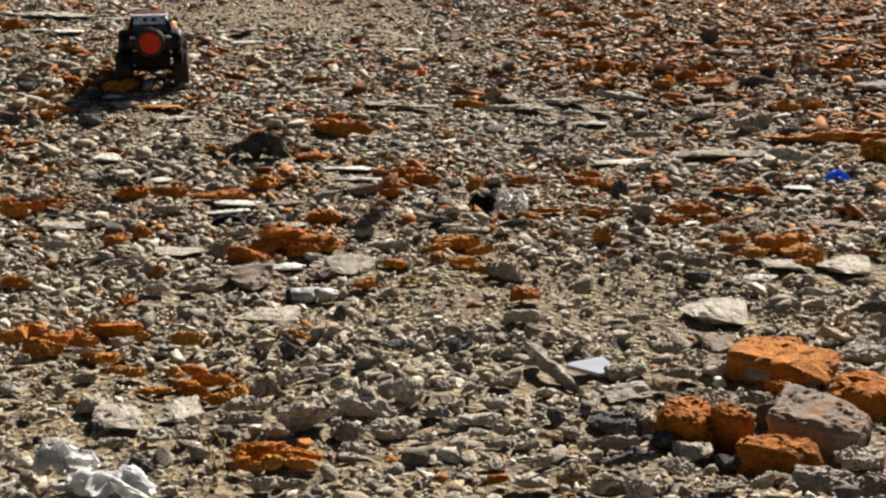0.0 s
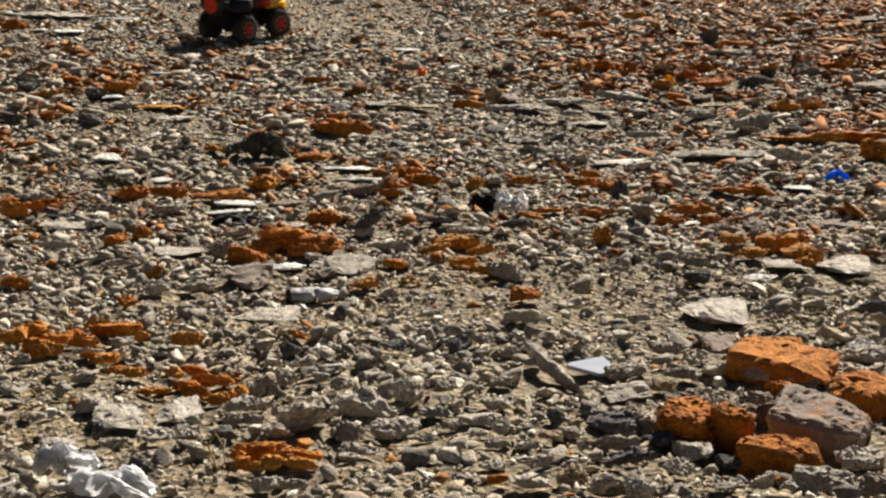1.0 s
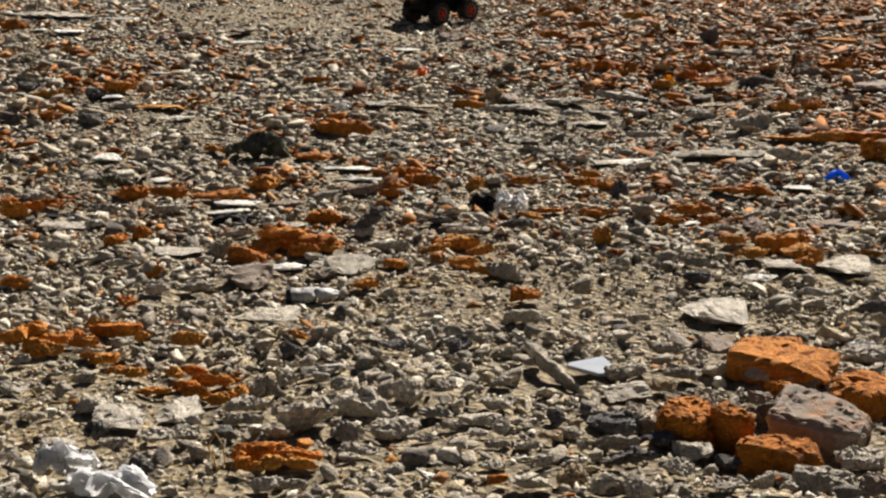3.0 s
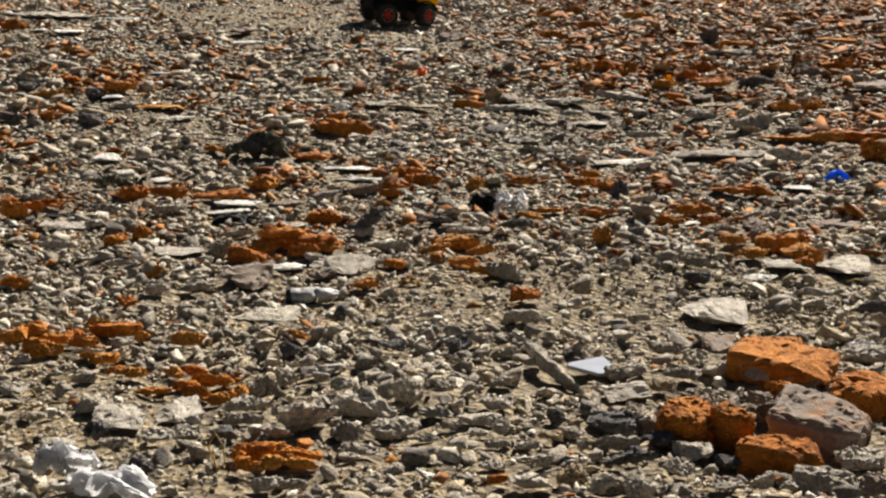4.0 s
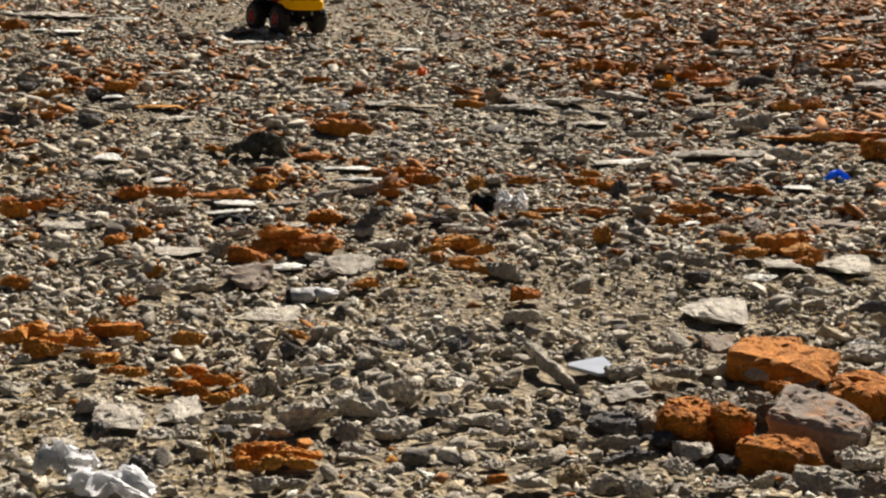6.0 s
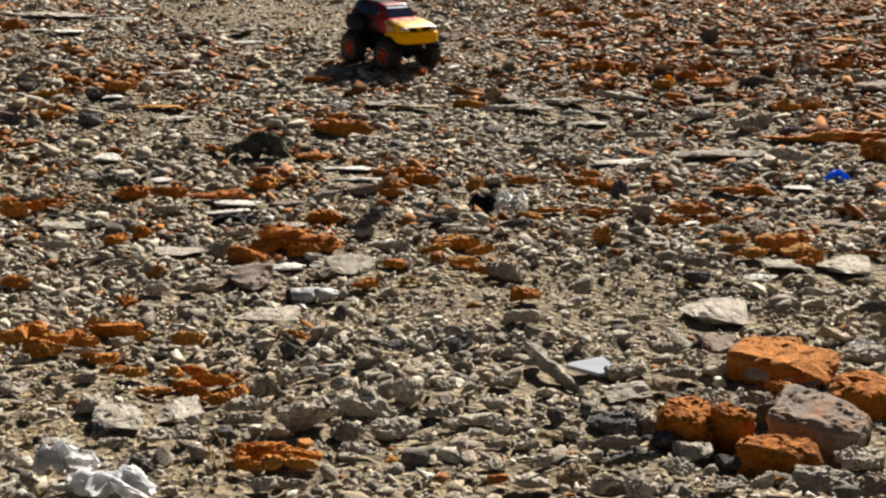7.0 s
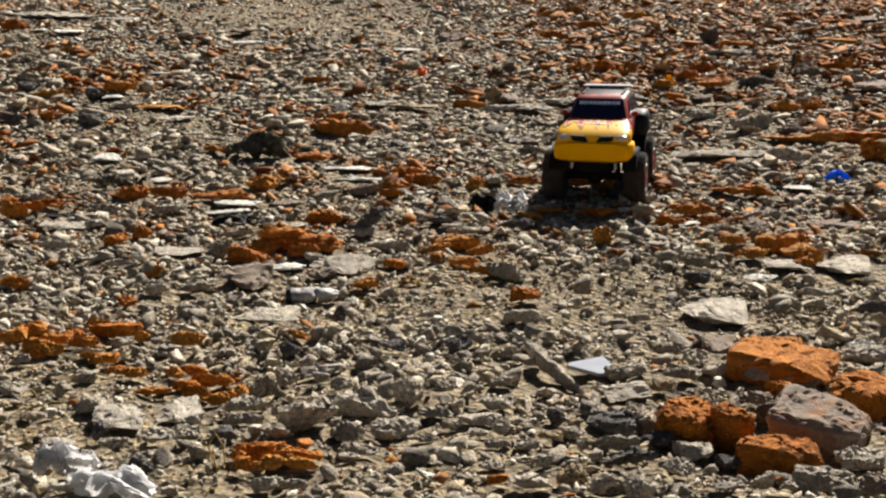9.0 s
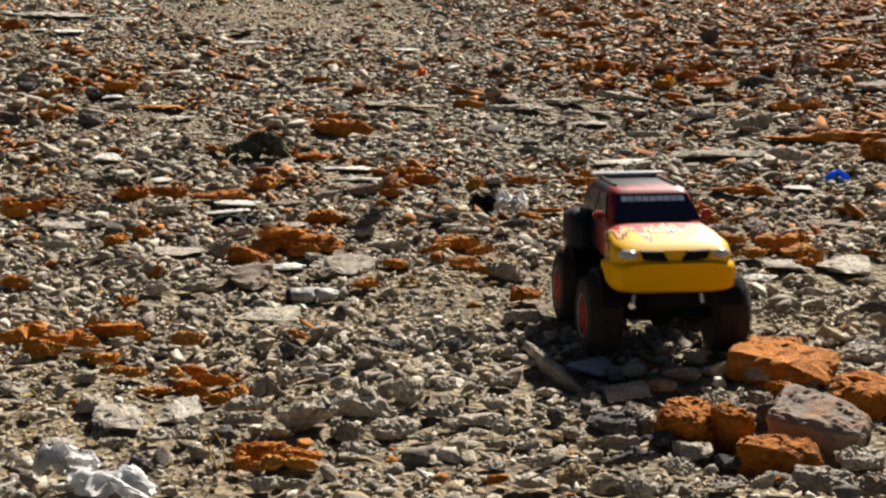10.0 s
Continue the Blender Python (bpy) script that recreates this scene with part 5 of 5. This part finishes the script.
    # a small pale block at each side of the tail
    for s in (-1, 1):
        part("tail_block", box_bm(-0.204, -0.19, s * 0.069 - 0.011, s * 0.069 + 0.011, 0.203, 0.212, 0.002), M_LENS, truck, "small pale clear block at the tail")
    # spare wheel at the back
    bm = revolve([(-0.02, 0.03), (-0.021, 0.052), (-0.012, 0.058), (0.012, 0.058), (0.021, 0.052), (0.02, 0.03)], 40)
    spare = part("spare_wheel", bm, M_TYRE, truck, "black spare tyre on the tail", at=pose(-0.216, 0, 0.192, 0, -6, 90))
    shade(spare, 30)
    part("wheel_cover", revolve([(0.018, 0.042), (0.024, 0.041), (0.026, 0.036)], 40), M_RIM, spare, "red-orange wheel cover")
    # underside
    part("chassis", box_bm(-0.175, 0.165, -0.056, 0.056, 0.085, 0.15, 0.006), M_TRIM, truck, "black plastic chassis")
    part("skid_plate", box_bm(0.155, 0.18, -0.045, 0.045, 0.088, 0.132, 0.006), M_TRIM, truck)
    part("rear_bumper", box_bm(-0.195, -0.172, -0.075, 0.075, 0.095, 0.15, 0.006), M_TRIM, truck)
    for ax in (BASE / 2, -BASE / 2):
        part("axle", rod((ax, -0.1, R), (ax, 0.1, R), 0.011, 14), M_TRIM, truck)
        bm = bmesh.new()
        bmesh.ops.create_uvsphere(bm, u_segments=16, v_segments=10, radius=0.024, matrix=Matrix.Translation((ax, 0, R)))
        shade(part("gearbox", bm, M_TRIM, truck), 60)
    wheels = [wheel(truck, x, s) for x in (BASE / 2, -BASE / 2) for s in (-1, 1)]
    return truck, wheels


# ---- what moves ----
def motions():
    """The truck drives away, turns, backs up, then comes round and drives close past."""
    truck, wheels = build_truck()
    # seconds, x, y, heading in degrees
    rows = [(0.0, -1.203, 5.295, 101), (0.3, -1.348, 5.878, 98), (0.5, -1.342, 6.15, 86), (1.0, -1.001, 6.468, 57), (1.5, -0.568, 6.772, 55),
            (2.0, -0.289, 7.472, 64), (2.5, -0.049, 7.770, 55), (2.7, -0.022, 7.801, 50), (3.8, -0.190, 7.700, 36), (4.1, -0.315, 7.584, 21),
            (4.5, -0.494, 7.526, 0), (5.0, -0.957, 7.217, -15), (5.5, -1.055, 7.271, -41), (5.7, -0.963, 7.129, -47), (6.8, -0.414, 5.900, -53),
            (7.0, -0.239, 5.731, -50), (7.5, 0.251, 5.295, -50), (8.0, 0.575, 4.978, -63), (8.5, 0.621, 4.343, -99), (9.0, 0.46, 3.628, -104),
            (9.5, 0.362, 3.05, -96), (9.7, 0.382, 2.84, -91), (9.8, 0.38, 2.66, -88), (9.9, 0.382, 2.477, -86), (10.0, 0.376, 2.255, -85)]
    a = np.array(rows)
    tt = np.arange(301) / 30.0
    tang = np.gradient(a[:, 1:], a[:, 0], axis=0)
    out = np.zeros((len(tt), 3))
    for k in range(len(a) - 1):
        m = (tt >= a[k, 0] - 1e-9) & (tt <= a[k + 1, 0] + 1e-9)
        h = a[k + 1, 0] - a[k, 0]
        u = ((tt[m] - a[k, 0]) / h)[:, None]
        out[m] = ((2 * u ** 3 - 3 * u ** 2 + 1) * a[k, 1:] + (u ** 3 - 2 * u ** 2 + u) * h * tang[k]
                  + (3 * u ** 2 - 2 * u ** 3) * a[k + 1, 1:] + (u ** 3 - u ** 2) * h * tang[k + 1])
    yaw = np.radians(out[:, 2])
    c, s = np.cos(yaw), np.sin(yaw)
    f = np.array([ground_z(out[:, 0] + c * lx - s * ly, out[:, 1] + s * lx + c * ly) for lx in (0.125, -0.125) for ly in (-0.113, 0.113)])
    # stones under the wheels
    jolt = np.array([0.0025 * np.sin(tt * 17 + k * 1.9) + 0.002 * np.sin(tt * 29 + k * 4.1) for k in range(4)])
    f = f + jolt + 0.006
    pitch = np.degrees(np.arctan2((f[2] + f[3] - f[0] - f[1]) / 2, BASE))
    roll = np.degrees(np.arctan2((f[1] + f[3] - f[0] - f[2]) / 2, TRACK))
    z = f.mean(0)
    track = []
    for k in range(0, 301, 2):
        track.append((tt[k], Matrix.Translation((out[k, 0], out[k, 1], z[k])) @ Matrix.Rotation(yaw[k], 4, "Z") @ pose(0, 0, 0, roll[k], pitch[k], 0)))
    walk(truck, track)
    step = np.gradient(out[:, 0]) * c + np.gradient(out[:, 1]) * s
    spin = np.cumsum(step) / R
    turn = np.gradient(yaw) / np.where(np.abs(step) < 0.006, np.copysign(0.006, step), step) * BASE
    steer = np.clip(np.convolve(turn, np.ones(9) / 9, "same"), -0.42, 0.42)
    for k, w in enumerate(wheels):
        lx, ly = (BASE / 2 if k < 2 else -BASE / 2), (-TRACK / 2 if k % 2 == 0 else TRACK / 2)
        walk(w, [(tt[j], Matrix.Translation((lx, ly, R)) @ Matrix.Rotation(steer[j] if k < 2 else 0.0, 4, "Z") @ Matrix.Rotation(spin[j], 4, "Y")) for j in range(301)])


motions()
